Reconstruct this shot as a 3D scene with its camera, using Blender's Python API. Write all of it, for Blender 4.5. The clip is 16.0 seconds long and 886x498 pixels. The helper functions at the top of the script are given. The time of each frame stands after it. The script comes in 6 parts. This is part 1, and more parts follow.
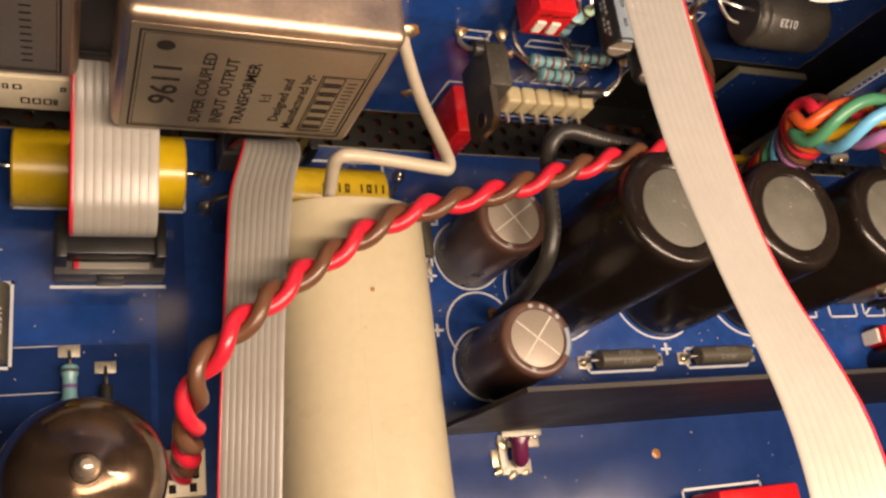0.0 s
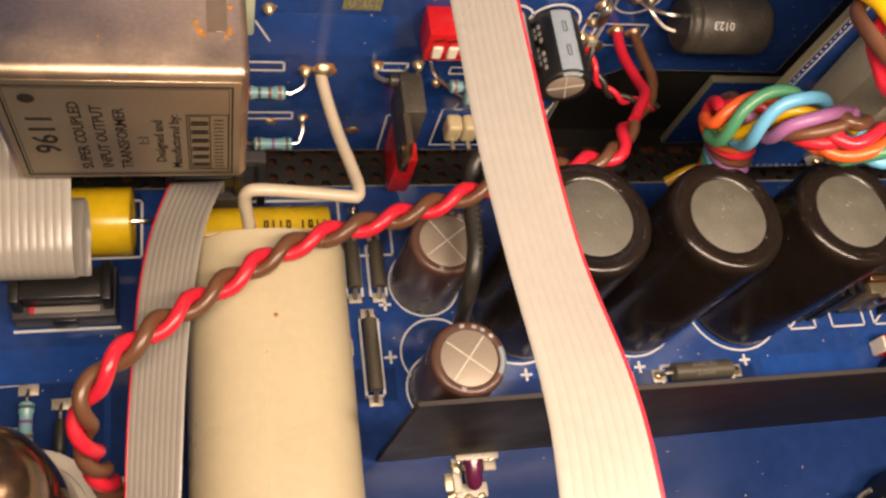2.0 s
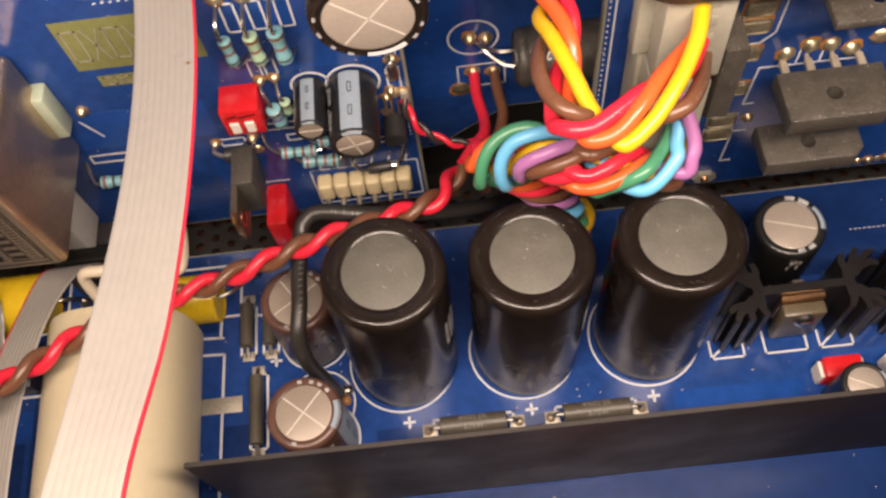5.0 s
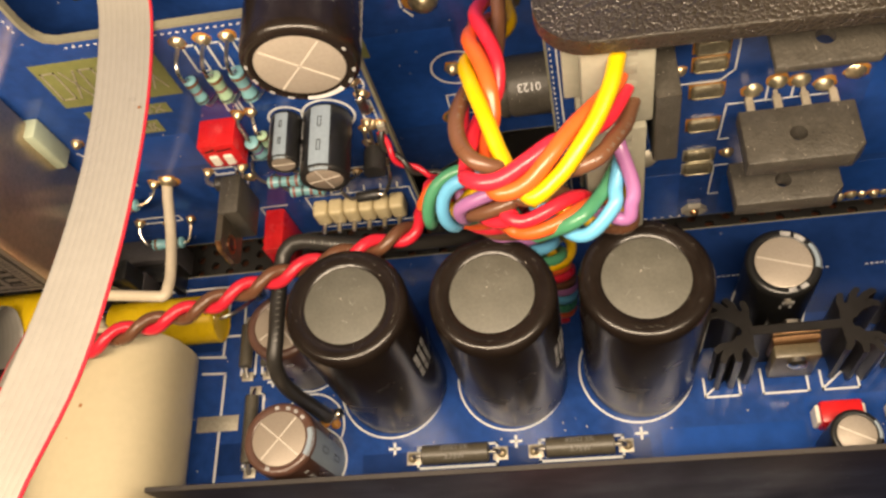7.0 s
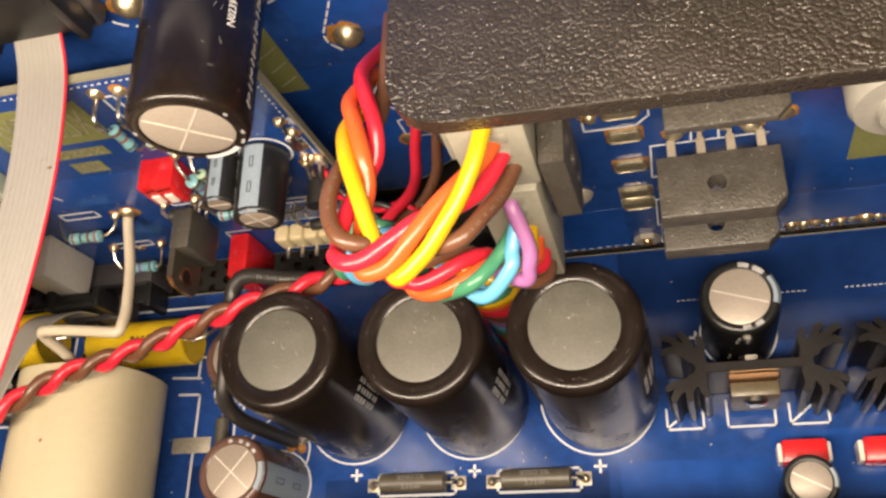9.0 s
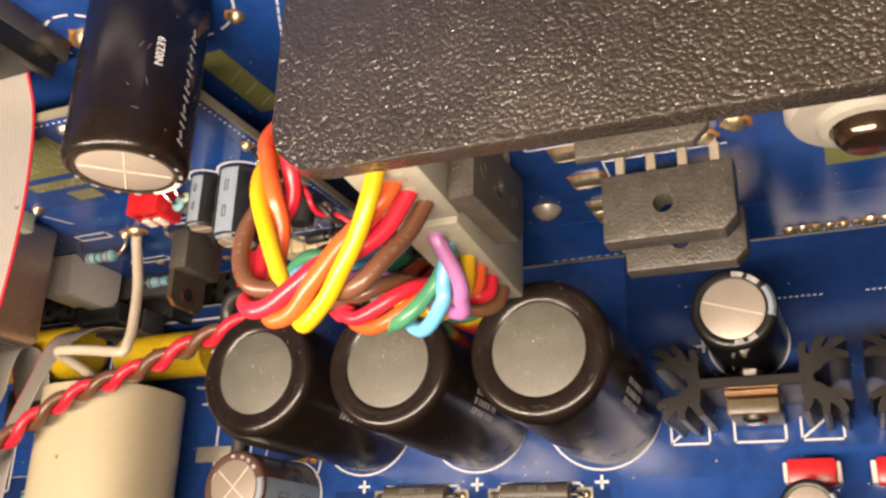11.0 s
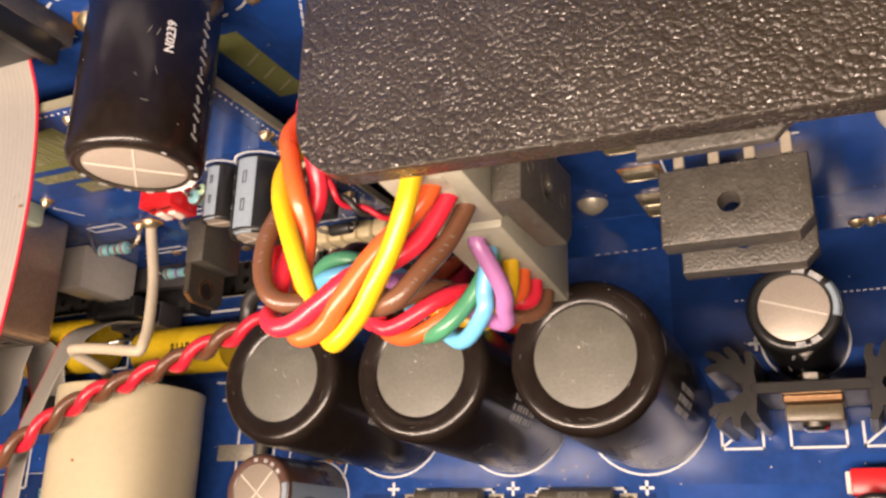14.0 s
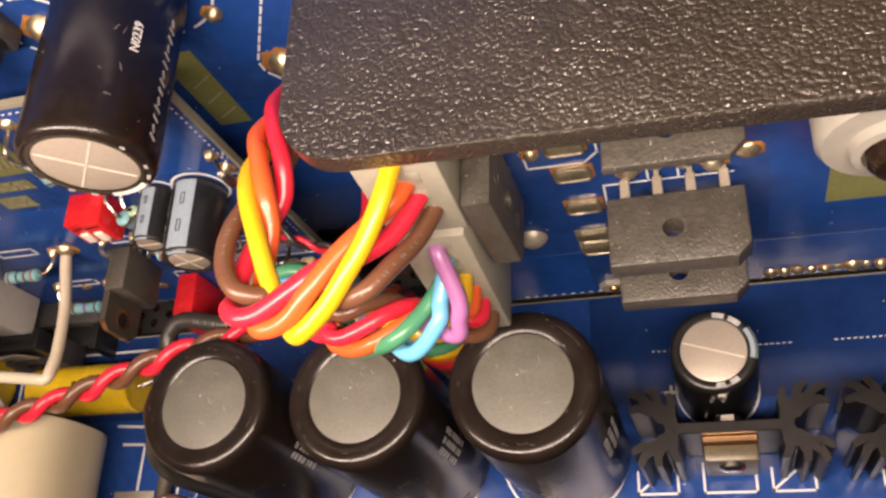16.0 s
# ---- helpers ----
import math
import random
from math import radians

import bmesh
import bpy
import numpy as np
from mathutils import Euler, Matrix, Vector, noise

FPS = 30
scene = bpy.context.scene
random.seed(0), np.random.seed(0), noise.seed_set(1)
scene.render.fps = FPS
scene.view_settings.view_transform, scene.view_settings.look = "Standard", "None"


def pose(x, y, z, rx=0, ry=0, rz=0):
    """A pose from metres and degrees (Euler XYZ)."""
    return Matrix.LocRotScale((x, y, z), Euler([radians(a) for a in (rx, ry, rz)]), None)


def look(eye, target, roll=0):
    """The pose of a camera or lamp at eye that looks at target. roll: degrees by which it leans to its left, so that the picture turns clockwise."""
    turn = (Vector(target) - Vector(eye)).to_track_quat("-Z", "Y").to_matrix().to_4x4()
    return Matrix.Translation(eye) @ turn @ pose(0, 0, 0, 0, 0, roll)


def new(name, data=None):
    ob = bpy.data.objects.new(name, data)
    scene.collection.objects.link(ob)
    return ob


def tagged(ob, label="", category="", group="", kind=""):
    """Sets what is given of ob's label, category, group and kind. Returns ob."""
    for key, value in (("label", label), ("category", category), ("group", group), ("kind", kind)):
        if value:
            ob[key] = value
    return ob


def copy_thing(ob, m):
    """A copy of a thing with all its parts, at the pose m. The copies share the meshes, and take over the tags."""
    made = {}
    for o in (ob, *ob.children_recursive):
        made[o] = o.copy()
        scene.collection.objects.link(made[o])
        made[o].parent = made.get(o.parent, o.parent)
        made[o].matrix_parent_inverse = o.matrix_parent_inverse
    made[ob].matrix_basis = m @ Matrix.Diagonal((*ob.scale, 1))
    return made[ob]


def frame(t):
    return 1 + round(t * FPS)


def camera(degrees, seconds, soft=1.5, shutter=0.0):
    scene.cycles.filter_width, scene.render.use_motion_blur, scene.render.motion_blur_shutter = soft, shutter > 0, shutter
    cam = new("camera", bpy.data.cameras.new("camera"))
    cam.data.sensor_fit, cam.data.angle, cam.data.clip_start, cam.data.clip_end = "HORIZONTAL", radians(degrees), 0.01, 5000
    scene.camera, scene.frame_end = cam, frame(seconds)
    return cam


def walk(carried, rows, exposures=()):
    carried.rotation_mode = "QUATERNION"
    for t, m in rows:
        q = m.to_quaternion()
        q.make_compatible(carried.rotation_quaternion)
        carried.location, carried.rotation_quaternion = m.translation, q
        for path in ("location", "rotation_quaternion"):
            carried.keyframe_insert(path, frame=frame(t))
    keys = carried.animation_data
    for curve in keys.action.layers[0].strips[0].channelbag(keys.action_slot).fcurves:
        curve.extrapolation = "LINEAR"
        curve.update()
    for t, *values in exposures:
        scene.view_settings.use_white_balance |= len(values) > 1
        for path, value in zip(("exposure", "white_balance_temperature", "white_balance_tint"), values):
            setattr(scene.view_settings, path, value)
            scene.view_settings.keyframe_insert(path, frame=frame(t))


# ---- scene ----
cam = camera(52.36, 16.0, soft=2.6)
PATH = [
    (0, (-0.09319, -0.03428, 0.15406), (-0.03069, 0.01608, 0.01565), 47.78),
    (0.5, (-0.08594, -0.04150, 0.15868), (-0.02729, 0.01296, 0.02014), 43.24),
    (1, (-0.08144, -0.04516, 0.16253), (-0.02757, 0.01226, 0.02324), 39.01),
    (1.5, (-0.07012, -0.04535, 0.16437), (-0.02250, 0.01449, 0.02383), 33.99),
    (2, (-0.05973, -0.04457, 0.16601), (-0.02015, 0.01744, 0.02393), 27.75),
    (2.5, (-0.04956, -0.04399, 0.16544), (-0.01760, 0.01947, 0.02208), 21.57),
    (3, (-0.03777, -0.04486, 0.16936), (-0.01484, 0.02017, 0.02498), 14.05),
    (3.5, (-0.02549, -0.04492, 0.17257), (-0.01107, 0.02132, 0.02765), 6.67),
    (4, (-0.01574, -0.04621, 0.17495), (-0.00755, 0.02085, 0.02991), 0.98),
    (4.5, (0.00127, -0.04681, 0.17883), (0.00417, 0.02199, 0.03441), -4.13),
    (4.7, (0.00798, -0.04925, 0.17703), (0.00777, 0.02082, 0.03319), -6.59),
    (6.8, (0.03910, -0.04719, 0.17784), (0.01581, 0.02386, 0.03638), -22.06),
    (7, (0.04228, -0.04410, 0.17682), (0.01703, 0.02632, 0.03539), -23.24),
    (7.5, (0.04932, -0.03820, 0.17256), (0.01957, 0.03052, 0.03116), -26.16),
    (8, (0.05832, -0.03620, 0.17364), (0.02450, 0.03105, 0.03245), -29.19),
    (8.5, (0.06185, -0.03418, 0.17493), (0.02464, 0.03109, 0.03367), -32.31),
    (9, (0.06902, -0.02830, 0.17376), (0.02730, 0.03369, 0.03228), -36.80),
    (9.2, (0.07148, -0.02417, 0.17118), (0.02744, 0.03615, 0.02968), -39.11),
    (11.3, (0.09271, -0.01823, 0.16474), (0.02741, 0.03764, 0.02978), -52.48),
    (11.5, (0.09159, -0.01914, 0.16522), (0.02463, 0.03703, 0.03120), -52.94),
    (12, (0.09229, -0.02091, 0.16332), (0.02192, 0.03581, 0.03130), -53.86),
    (12.5, (0.09173, -0.02132, 0.16337), (0.02020, 0.03426, 0.03148), -54.80),
    (13, (0.08762, -0.01478, 0.16212), (0.01694, 0.03815, 0.02869), -55.89),
    (13.5, (0.08624, -0.01080, 0.15874), (0.01748, 0.04012, 0.02354), -56.33),
    (14, (0.08587, -0.01068, 0.15832), (0.01975, 0.03983, 0.02166), -55.47),
    (14.5, (0.08396, -0.01523, 0.16082), (0.02146, 0.03764, 0.02336), -52.53),
    (15, (0.08156, -0.01790, 0.16100), (0.02355, 0.03857, 0.02299), -48.50),
    (15.5, (0.07864, -0.02121, 0.15970), (0.02663, 0.04069, 0.02163), -42.62),
    (16, (0.07713, -0.02097, 0.15989), (0.03259, 0.04602, 0.02158), -36.02),
]
walk(cam, [(t, look(eye, target, roll)) for t, eye, target, roll in PATH],
     [(0, -0.24, 6850, 15), (2.5, -0.25, 6750, 15), (4.5, -0.26, 6080, 17), (7, -0.13, 6850, 6), (8, -0.08, 6400, 6), (9, 0.0, 6280, 7.5), (12, 0.08, 6400, 13.5), (16, 0.0, 6280, 17)])

# All places below are in board units of 1.1 mm; the origin is a plus mark on the lower board,
# x runs along the row of big capacitors, y towards the upright boards, z up.
U = 0.0011


def P3(x, y, z):
    return Vector((x * U, y * U, z * U))


# ---- light: a fixed warm strip in place of a moving hand-held torch, and a dim room ----
world = bpy.data.worlds.new("room")
scene.world = world
world.use_nodes = True
bg = world.node_tree.nodes["Background"]
bg.inputs["Color"].default_value = (1.0, 0.86, 0.70, 1)
bg.inputs["Strength"].default_value = 0.05
# Added strip, long enough to cover the torch's whole path.
lamp_data = bpy.data.lights.new("work_lamp", "AREA")
lamp_data.shape, lamp_data.size, lamp_data.size_y = "RECTANGLE", 0.23, 0.02
lamp_data.energy, lamp_data.color = 1.10, (1.0, 0.79, 0.60)
lamp = new("work_lamp", lamp_data)
lamp.matrix_world = look(P3(10, -40, 166), P3(8, 18, 30))
scene.view_settings.exposure = 0.0


# ---- materials ----
def shader(name, colour, rough=0.5, metal=0.0, grain=900.0, vary=0.12, blotch=60.0, bump=0.05, fine=4000.0, coat=0.0,
           specks=0.0, speck_scale=420, trans=0.0, random_tint=0.0, spec=0.5):
    m = bpy.data.materials.new(name)
    m.use_nodes = True
    n, l = m.node_tree.nodes, m.node_tree.links
    b = n["Principled BSDF"]
    b.inputs["Metallic"].default_value = metal
    b.inputs["Specular IOR Level"].default_value = spec
    b.inputs["Coat Weight"].default_value = coat
    b.inputs["Coat Roughness"].default_value = 0.08
    b.inputs["Transmission Weight"].default_value = trans
    co = n.new("ShaderNodeTexCoord")
    big = n.new("ShaderNodeTexNoise")
    big.inputs["Scale"].default_value, big.inputs["Detail"].default_value = blotch, 4
    small = n.new("ShaderNodeTexNoise")
    small.inputs["Scale"].default_value, small.inputs["Detail"].default_value = grain, 3
    for tex in (big, small):
        l.new(co.outputs["Object"], tex.inputs["Vector"])
    add = n.new("ShaderNodeMath")
    add.operation = "ADD"
    l.new(big.outputs["Fac"], add.inputs[0])
    l.new(small.outputs["Fac"], add.inputs[1])
    span = n.new("ShaderNodeMapRange")
    span.inputs["From Min"].default_value, span.inputs["From Max"].default_value = 0.6, 1.4
    span.inputs["To Min"].default_value, span.inputs["To Max"].default_value = 1 - vary, 1 + vary
    l.new(add.outputs[0], span.inputs["Value"])
    mul = n.new("ShaderNodeVectorMath")
    mul.operation = "SCALE"
    mul.inputs[0].default_value = colour
    l.new(span.outputs[0], mul.inputs["Scale"])
    out = mul.outputs[0]
    if random_tint:
        info = n.new("ShaderNodeObjectInfo")
        rr = n.new("ShaderNodeMapRange")
        rr.inputs["To Min"].default_value, rr.inputs["To Max"].default_value = 1 - random_tint, 1 + random_tint
        l.new(info.outputs["Random"], rr.inputs["Value"])
        m2 = n.new("ShaderNodeVectorMath")
        m2.operation = "SCALE"
        l.new(out, m2.inputs[0])
        l.new(rr.outputs[0], m2.inputs["Scale"])
        out = m2.outputs[0]
    rough_map = n.new("ShaderNodeMapRange")
    rough_map.inputs["From Min"].default_value, rough_map.inputs["From Max"].default_value = 0.3, 0.7
    rough_map.inputs["To Min"].default_value, rough_map.inputs["To Max"].default_value = max(0.02, rough * 0.8), min(1, rough * 1.25)
    l.new(big.outputs["Fac"], rough_map.inputs["Value"])
    rough_out = rough_map.outputs[0]
    if specks:
        vor = n.new("ShaderNodeTexVoronoi")
        vor.inputs["Scale"].default_value = speck_scale
        l.new(co.outputs["Object"], vor.inputs["Vector"])
        dot = n.new("ShaderNodeMath")
        dot.operation = "LESS_THAN"
        dot.inputs[1].default_value = 0.075 * specks
        l.new(vor.outputs["Distance"], dot.inputs[0])
        pick = n.new("ShaderNodeMath")
        pick.operation = "GREATER_THAN"
        pick.inputs[1].default_value = 0.55
        sep = n.new("ShaderNodeSeparateColor")
        l.new(vor.outputs["Color"], sep.inputs[0])
        l.new(sep.outputs[0], pick.inputs[0])
        both = n.new("ShaderNodeMath")
        both.operation = "MULTIPLY"
        l.new(dot.outputs[0], both.inputs[0])
        l.new(pick.outputs[0], both.inputs[1])
        mix = n.new("ShaderNodeMix")
        mix.data_type = "RGBA"
        l.new(both.outputs[0], mix.inputs["Factor"])
        l.new(out, mix.inputs["A"])
        mix.inputs["B"].default_value = (0.42, 0.38, 0.33, 1)
        out = mix.outputs["Result"]
    l.new(out, b.inputs["Base Color"])
    l.new(rough_out, b.inputs["Roughness"])
    if bump:
        tiny = n.new("ShaderNodeTexNoise")
        tiny.inputs["Scale"].default_value, tiny.inputs["Detail"].default_value = fine, 2
        l.new(co.outputs["Object"], tiny.inputs["Vector"])
        bp = n.new("ShaderNodeBump")
        bp.inputs["Strength"].default_value, bp.inputs["Distance"].default_value = bump, 0.0003
        l.new(tiny.outputs["Fac"], bp.inputs["Height"])
        l.new(bp.outputs[0], b.inputs["Normal"])
    return m


def crinkle_paint():
    """Black wrinkle powder coat: a dull brown-black ground under small glossy grains of uneven height."""
    m = shader("black_crinkle_paint", (0.019, 0.0145, 0.0095), rough=0.5, grain=2500, vary=0.3, bump=0, spec=0.3)
    n, l = m.node_tree.nodes, m.node_tree.links
    b = n["Principled BSDF"]
    co = n.new("ShaderNodeTexCoord")
    warp = n.new("ShaderNodeTexNoise")
    warp.inputs["Scale"].default_value, warp.inputs["Detail"].default_value = 2600, 1
    warp.inputs["Distortion"].default_value = 1.0
    vor = n.new("ShaderNodeTexVoronoi")
    vor.inputs["Scale"].default_value = 2050
    for tex in (warp, vor):
        l.new(co.outputs["Object"], tex.inputs["Vector"])
    dome = n.new("ShaderNodeMath")
    dome.operation = "POWER"
    dome.inputs[1].default_value = 2.0
    l.new(vor.outputs["Distance"], dome.inputs[0])
    mix = n.new("ShaderNodeMath")
    mix.operation = "MULTIPLY_ADD"
    mix.inputs[1].default_value = 0.55
    l.new(warp.outputs["Fac"], mix.inputs[0])
    flip = n.new("ShaderNodeMath")
    flip.operation = "MULTIPLY"
    flip.inputs[1].default_value = -1.0
    l.new(dome.outputs[0], flip.inputs[0])
    l.new(flip.outputs[0], mix.inputs[2])
    for deep, socket in ((0.00008, "Normal"), (0.00033, "Coat Normal")):
        bp = n.new("ShaderNodeBump")
        bp.inputs["Strength"].default_value, bp.inputs["Distance"].default_value = 1.0, deep
        l.new(mix.outputs[0], bp.inputs["Height"])
        l.new(bp.outputs[0], b.inputs[socket])
    b.inputs["Coat Weight"].default_value, b.inputs["Coat Roughness"].default_value, b.inputs["Coat IOR"].default_value = 1.0, 0.07, 1.45
    return m


BLUE = (0.014, 0.047, 0.195)
pcb_blue = shader("blue_solder_mask", BLUE, rough=0.15, vary=0.28, blotch=45, grain=500, bump=0.03, specks=1.0, spec=0.45)
pcb_pour = shader("blue_mask_over_copper", (0.012, 0.054, 0.245), rough=0.17, vary=0.2, blotch=60, grain=400, bump=0.04, specks=0.8, spec=0.45)
pcb_dark = shader("dark_blue_mask", (0.009, 0.028, 0.115), rough=0.15, vary=0.2, blotch=60, grain=400, bump=0.03, specks=0.8)
pcb_edge = shader("glass_fibre_edge", (0.19, 0.18, 0.125), rough=0.7, vary=0.15, grain=1500)
pcb_green = shader("bare_olive_laminate", (0.16, 0.17, 0.06), rough=0.45, vary=0.2, grain=1500)
silk = shader("white_silkscreen", (0.58, 0.60, 0.60), rough=0.6, vary=0.1, grain=3000)
solder = shader("solder_with_flux", (0.58, 0.48, 0.31), rough=0.34, metal=0.9, vary=0.35, blotch=900, grain=2500, bump=0.2, fine=1800)
solder_dull = shader("dull_lumpy_solder", (0.36, 0.32, 0.22), rough=0.36, metal=0.8, vary=0.4, blotch=500, grain=1800, bump=0.5, fine=900)
flux = shader("amber_flux", (0.28, 0.13, 0.03), rough=0.2, vary=0.4, blotch=700, grain=2500, bump=0.2)
tin = shader("tinned_lead", (0.62, 0.58, 0.52), rough=0.28, metal=1.0, vary=0.15, grain=2500)
grey_solder = shader("rough_grey_solder", (0.24, 0.22, 0.18), rough=0.45, metal=0.5, vary=0.45, blotch=700, grain=1800, bump=0.5, fine=1200)
bracket_tin = shader("scuffed_tinned_bracket", (0.34, 0.32, 0.27), rough=0.42, metal=0.35, vary=0.3, blotch=500, grain=1800, bump=0.3)
lead_tin = shader("dull_tinned_lead", (0.33, 0.29, 0.225), rough=0.42, metal=0.35, vary=0.2, grain=2200)
pad_tin = shader("tinned_pad", (0.40, 0.37, 0.30), rough=0.48, metal=0.55, vary=0.3, grain=1800)
black_sleeve = shader("black_pvc_sleeve", (0.011, 0.0078, 0.0062), rough=0.23, vary=0.3, blotch=120, bump=0.05, fine=1200, spec=0.36, specks=0.55, speck_scale=480)
black_matt = shader("black_epoxy", (0.022, 0.021, 0.020), rough=0.42, vary=0.3, grain=1800, bump=0.12, fine=5000)
black_plastic = shader("black_moulded_plastic", (0.010, 0.010, 0.010), rough=0.35, vary=0.3, grain=1500, bump=0.05)
grey_epoxy = shader("grey_brown_epoxy", (0.050, 0.045, 0.037), rough=0.40, vary=0.4, blotch=220, grain=1600, bump=0.45, fine=2600, specks=1.4, speck_scale=1500)
grey_disc = shader("grey_vent_disc", (0.088, 0.085, 0.070), rough=0.55, vary=0.2, blotch=260, grain=1800, bump=0.15, fine=3000, specks=0.7)
brown_sleeve = shader("brown_pvc_sleeve", (0.080, 0.040, 0.029), rough=0.30, vary=0.25, blotch=150, bump=0.04)
alu = shader("aluminium_can_top", (0.27, 0.228, 0.185), rough=0.5, metal=0.25, vary=0.12, grain=2200, bump=0.12)
alu_dark = shader("scored_aluminium", (0.62, 0.57, 0.50), rough=0.42, metal=0.3, vary=0.1, grain=2200)
grey_print = shader("blue_grey_sleeve_print", (0.22, 0.27, 0.32), rough=0.4, vary=0.12, grain=1600)
white_print = shader("white_ink", (0.55, 0.55, 0.55), rough=0.6, vary=0.15, grain=3000)
sleeve_print = shader("worn_grey_white_ink", (0.30, 0.30, 0.30), rough=0.6, vary=0.45, blotch=500, grain=2500)
faint_print = shader("faint_grey_ink", (0.17, 0.165, 0.15), rough=0.6, vary=0.3, grain=3000)
scuff_mark = shader("pale_scuff", (0.07, 0.066, 0.058), rough=0.6, vary=0.4, grain=3000)
# Bright metal colour stands in for the highlights on the valve's tip.
tip_highlight = shader("tip_with_painted_highlight", (0.62, 0.52, 0.40), rough=0.12, metal=0.7, vary=0.2)
# The warm tint is the mirrored surroundings, put into the nickel's colour.
steel_can = shader("nickel_with_warm_reflection", (0.60, 0.46, 0.34), rough=0.42, metal=1.0, vary=0.18, blotch=90, grain=1500, bump=0.10, fine=900, specks=0.5)
tape_clear = shader("yellowed_clear_tape", (0.42, 0.35, 0.26), rough=0.10, vary=0.1, trans=0.85, bump=0.1, fine=600)
label_plate = shader("etched_nameplate", (0.33, 0.28, 0.21), rough=0.36, metal=0.85, vary=0.10, blotch=150, grain=2500, bump=0.06)
ink = shader("black_etch_ink", (0.014, 0.012, 0.010), rough=0.75, vary=0.2, grain=2500, spec=0.1)
cream = shader("cream_film_wrap", (0.44, 0.385, 0.26), rough=0.32, vary=0.06, blotch=50, grain=700, bump=0.05, fine=700)
cream_end = shader("cream_resin", (0.52, 0.43, 0.30), rough=0.5, vary=0.08, grain=900)
rust = shader("brown_spot", (0.25, 0.09, 0.02), rough=0.6, vary=0.3)
yellow_film = shader("yellow_tape_wrap", (0.62, 0.42, 0.012), rough=0.28, vary=0.10, blotch=120, grain=700, bump=0.06, fine=900)
red_box = shader("red_moulded_box", (0.52, 0.012, 0.016), rough=0.28, vary=0.12, blotch=150, bump=0.04)
white_plastic = shader("off_white_nylon", (0.62, 0.55, 0.40), rough=0.45, vary=0.1, grain=1200, bump=0.05)
cream_plastic = shader("cream_moulded_plastic", (0.50, 0.42, 0.25), rough=0.4, vary=0.12, grain=1200, bump=0.05)
tab_metal = shader("dull_plated_tab", (0.085, 0.072, 0.055), rough=0.36, metal=0.5, vary=0.3, grain=1500, bump=0.08)
terminal_grey = shader("grey_beige_nylon", (0.25, 0.24, 0.19), rough=0.42, vary=0.12, blotch=120, grain=1000, bump=0.05)
ribbon_white = shader("ribbon_pvc_grey_white", (0.245, 0.232, 0.209), rough=0.33, vary=0.06, grain=700, bump=0.03)
ribbon_red = shader("ribbon_pvc_red", (0.42, 0.02, 0.035), rough=0.33, vary=0.08)
crinkle = crinkle_paint()
socket_grey = shader("dusty_grey_plastic", (0.045, 0.042, 0.045), rough=0.4, vary=0.35, grain=1500, bump=0.08, specks=0.8, speck_scale=700)
anodised = shader("black_anodised_aluminium", (0.011, 0.0095, 0.0088), rough=0.36, metal=0.2, vary=0.3, grain=1500, bump=0.08)
sheet_black = shader("satin_black_sheet", (0.016, 0.0118, 0.0108), spec=0.22, rough=0.52, vary=0.2, blotch=60, grain=1500, bump=0.05, specks=0.6)
alu_warm = shader("warm_aluminium_top", (0.36, 0.315, 0.265), rough=0.48, metal=0.3, vary=0.12, grain=2200, bump=0.1)
olive_case = shader("olive_brown_transistor_case", (0.095, 0.078, 0.048), rough=0.34, metal=0.1, vary=0.3, blotch=300, grain=1800, bump=0.1)
sheet_edge = shader("worn_cut_edge", (0.022, 0.018, 0.016), rough=0.5, metal=0.3, vary=0.4, grain=1800)
chassis_black = shader("dusty_black_chassis", (0.012, 0.011, 0.010), rough=0.5, vary=0.3, grain=900, specks=0.8)
rust_glow = shader("copper_brown_panel", (0.09, 0.03, 0.014), rough=0.5, vary=0.3)
copper = shader("copper_tab", (0.62, 0.36, 0.19), rough=0.3, metal=1.0, vary=0.2, grain=1800)
res_blue = shader("resistor_lacquer_blue", (0.17, 0.36, 0.40), rough=0.3, vary=0.12, grain=1500)
res_green = shader("resistor_lacquer_green", (0.30, 0.44, 0.30), rough=0.35, vary=0.15, grain=1500)
nylon_clear = shader("translucent_nylon", (0.27, 0.26, 0.23), rough=0.35, vary=0.12, grain=800, bump=0.04)
pale_green = shader("pale_green_film_box", (0.36, 0.42, 0.32), rough=0.4, vary=0.1)
grey_box_white = shader("light_grey_box", (0.50, 0.48, 0.44), rough=0.45, vary=0.1)
getter = shader("smoky_getter_mirror", (0.115, 0.075, 0.050), rough=0.14, metal=0.85, vary=0.5, blotch=130, grain=400, bump=0.03, fine=300)
glass = shader("valve_glass", (0.85, 0.82, 0.78), rough=0.03, vary=0.02, bump=0, trans=1.0)
valve_metal = shader("grey_carbon_plate", (0.06, 0.055, 0.05), rough=0.5, metal=0.6, vary=0.2)
ceramic_white = shader("white_ceramic_base", (0.70, 0.66, 0.58), rough=0.35, vary=0.08)
led_body = shader("purple_led_lens", (0.10, 0.012, 0.05), rough=0.12, vary=0.3, blotch=600)
olive_resistor = shader("olive_black_resistor", (0.068, 0.060, 0.045), rough=0.42, vary=0.3, grain=1400, bump=0.12)


def wire_mat(name, colour, rough=0.31):
    return shader(name, colour, rough=rough, vary=0.08, blotch=200, grain=900, bump=0.04, fine=1500)


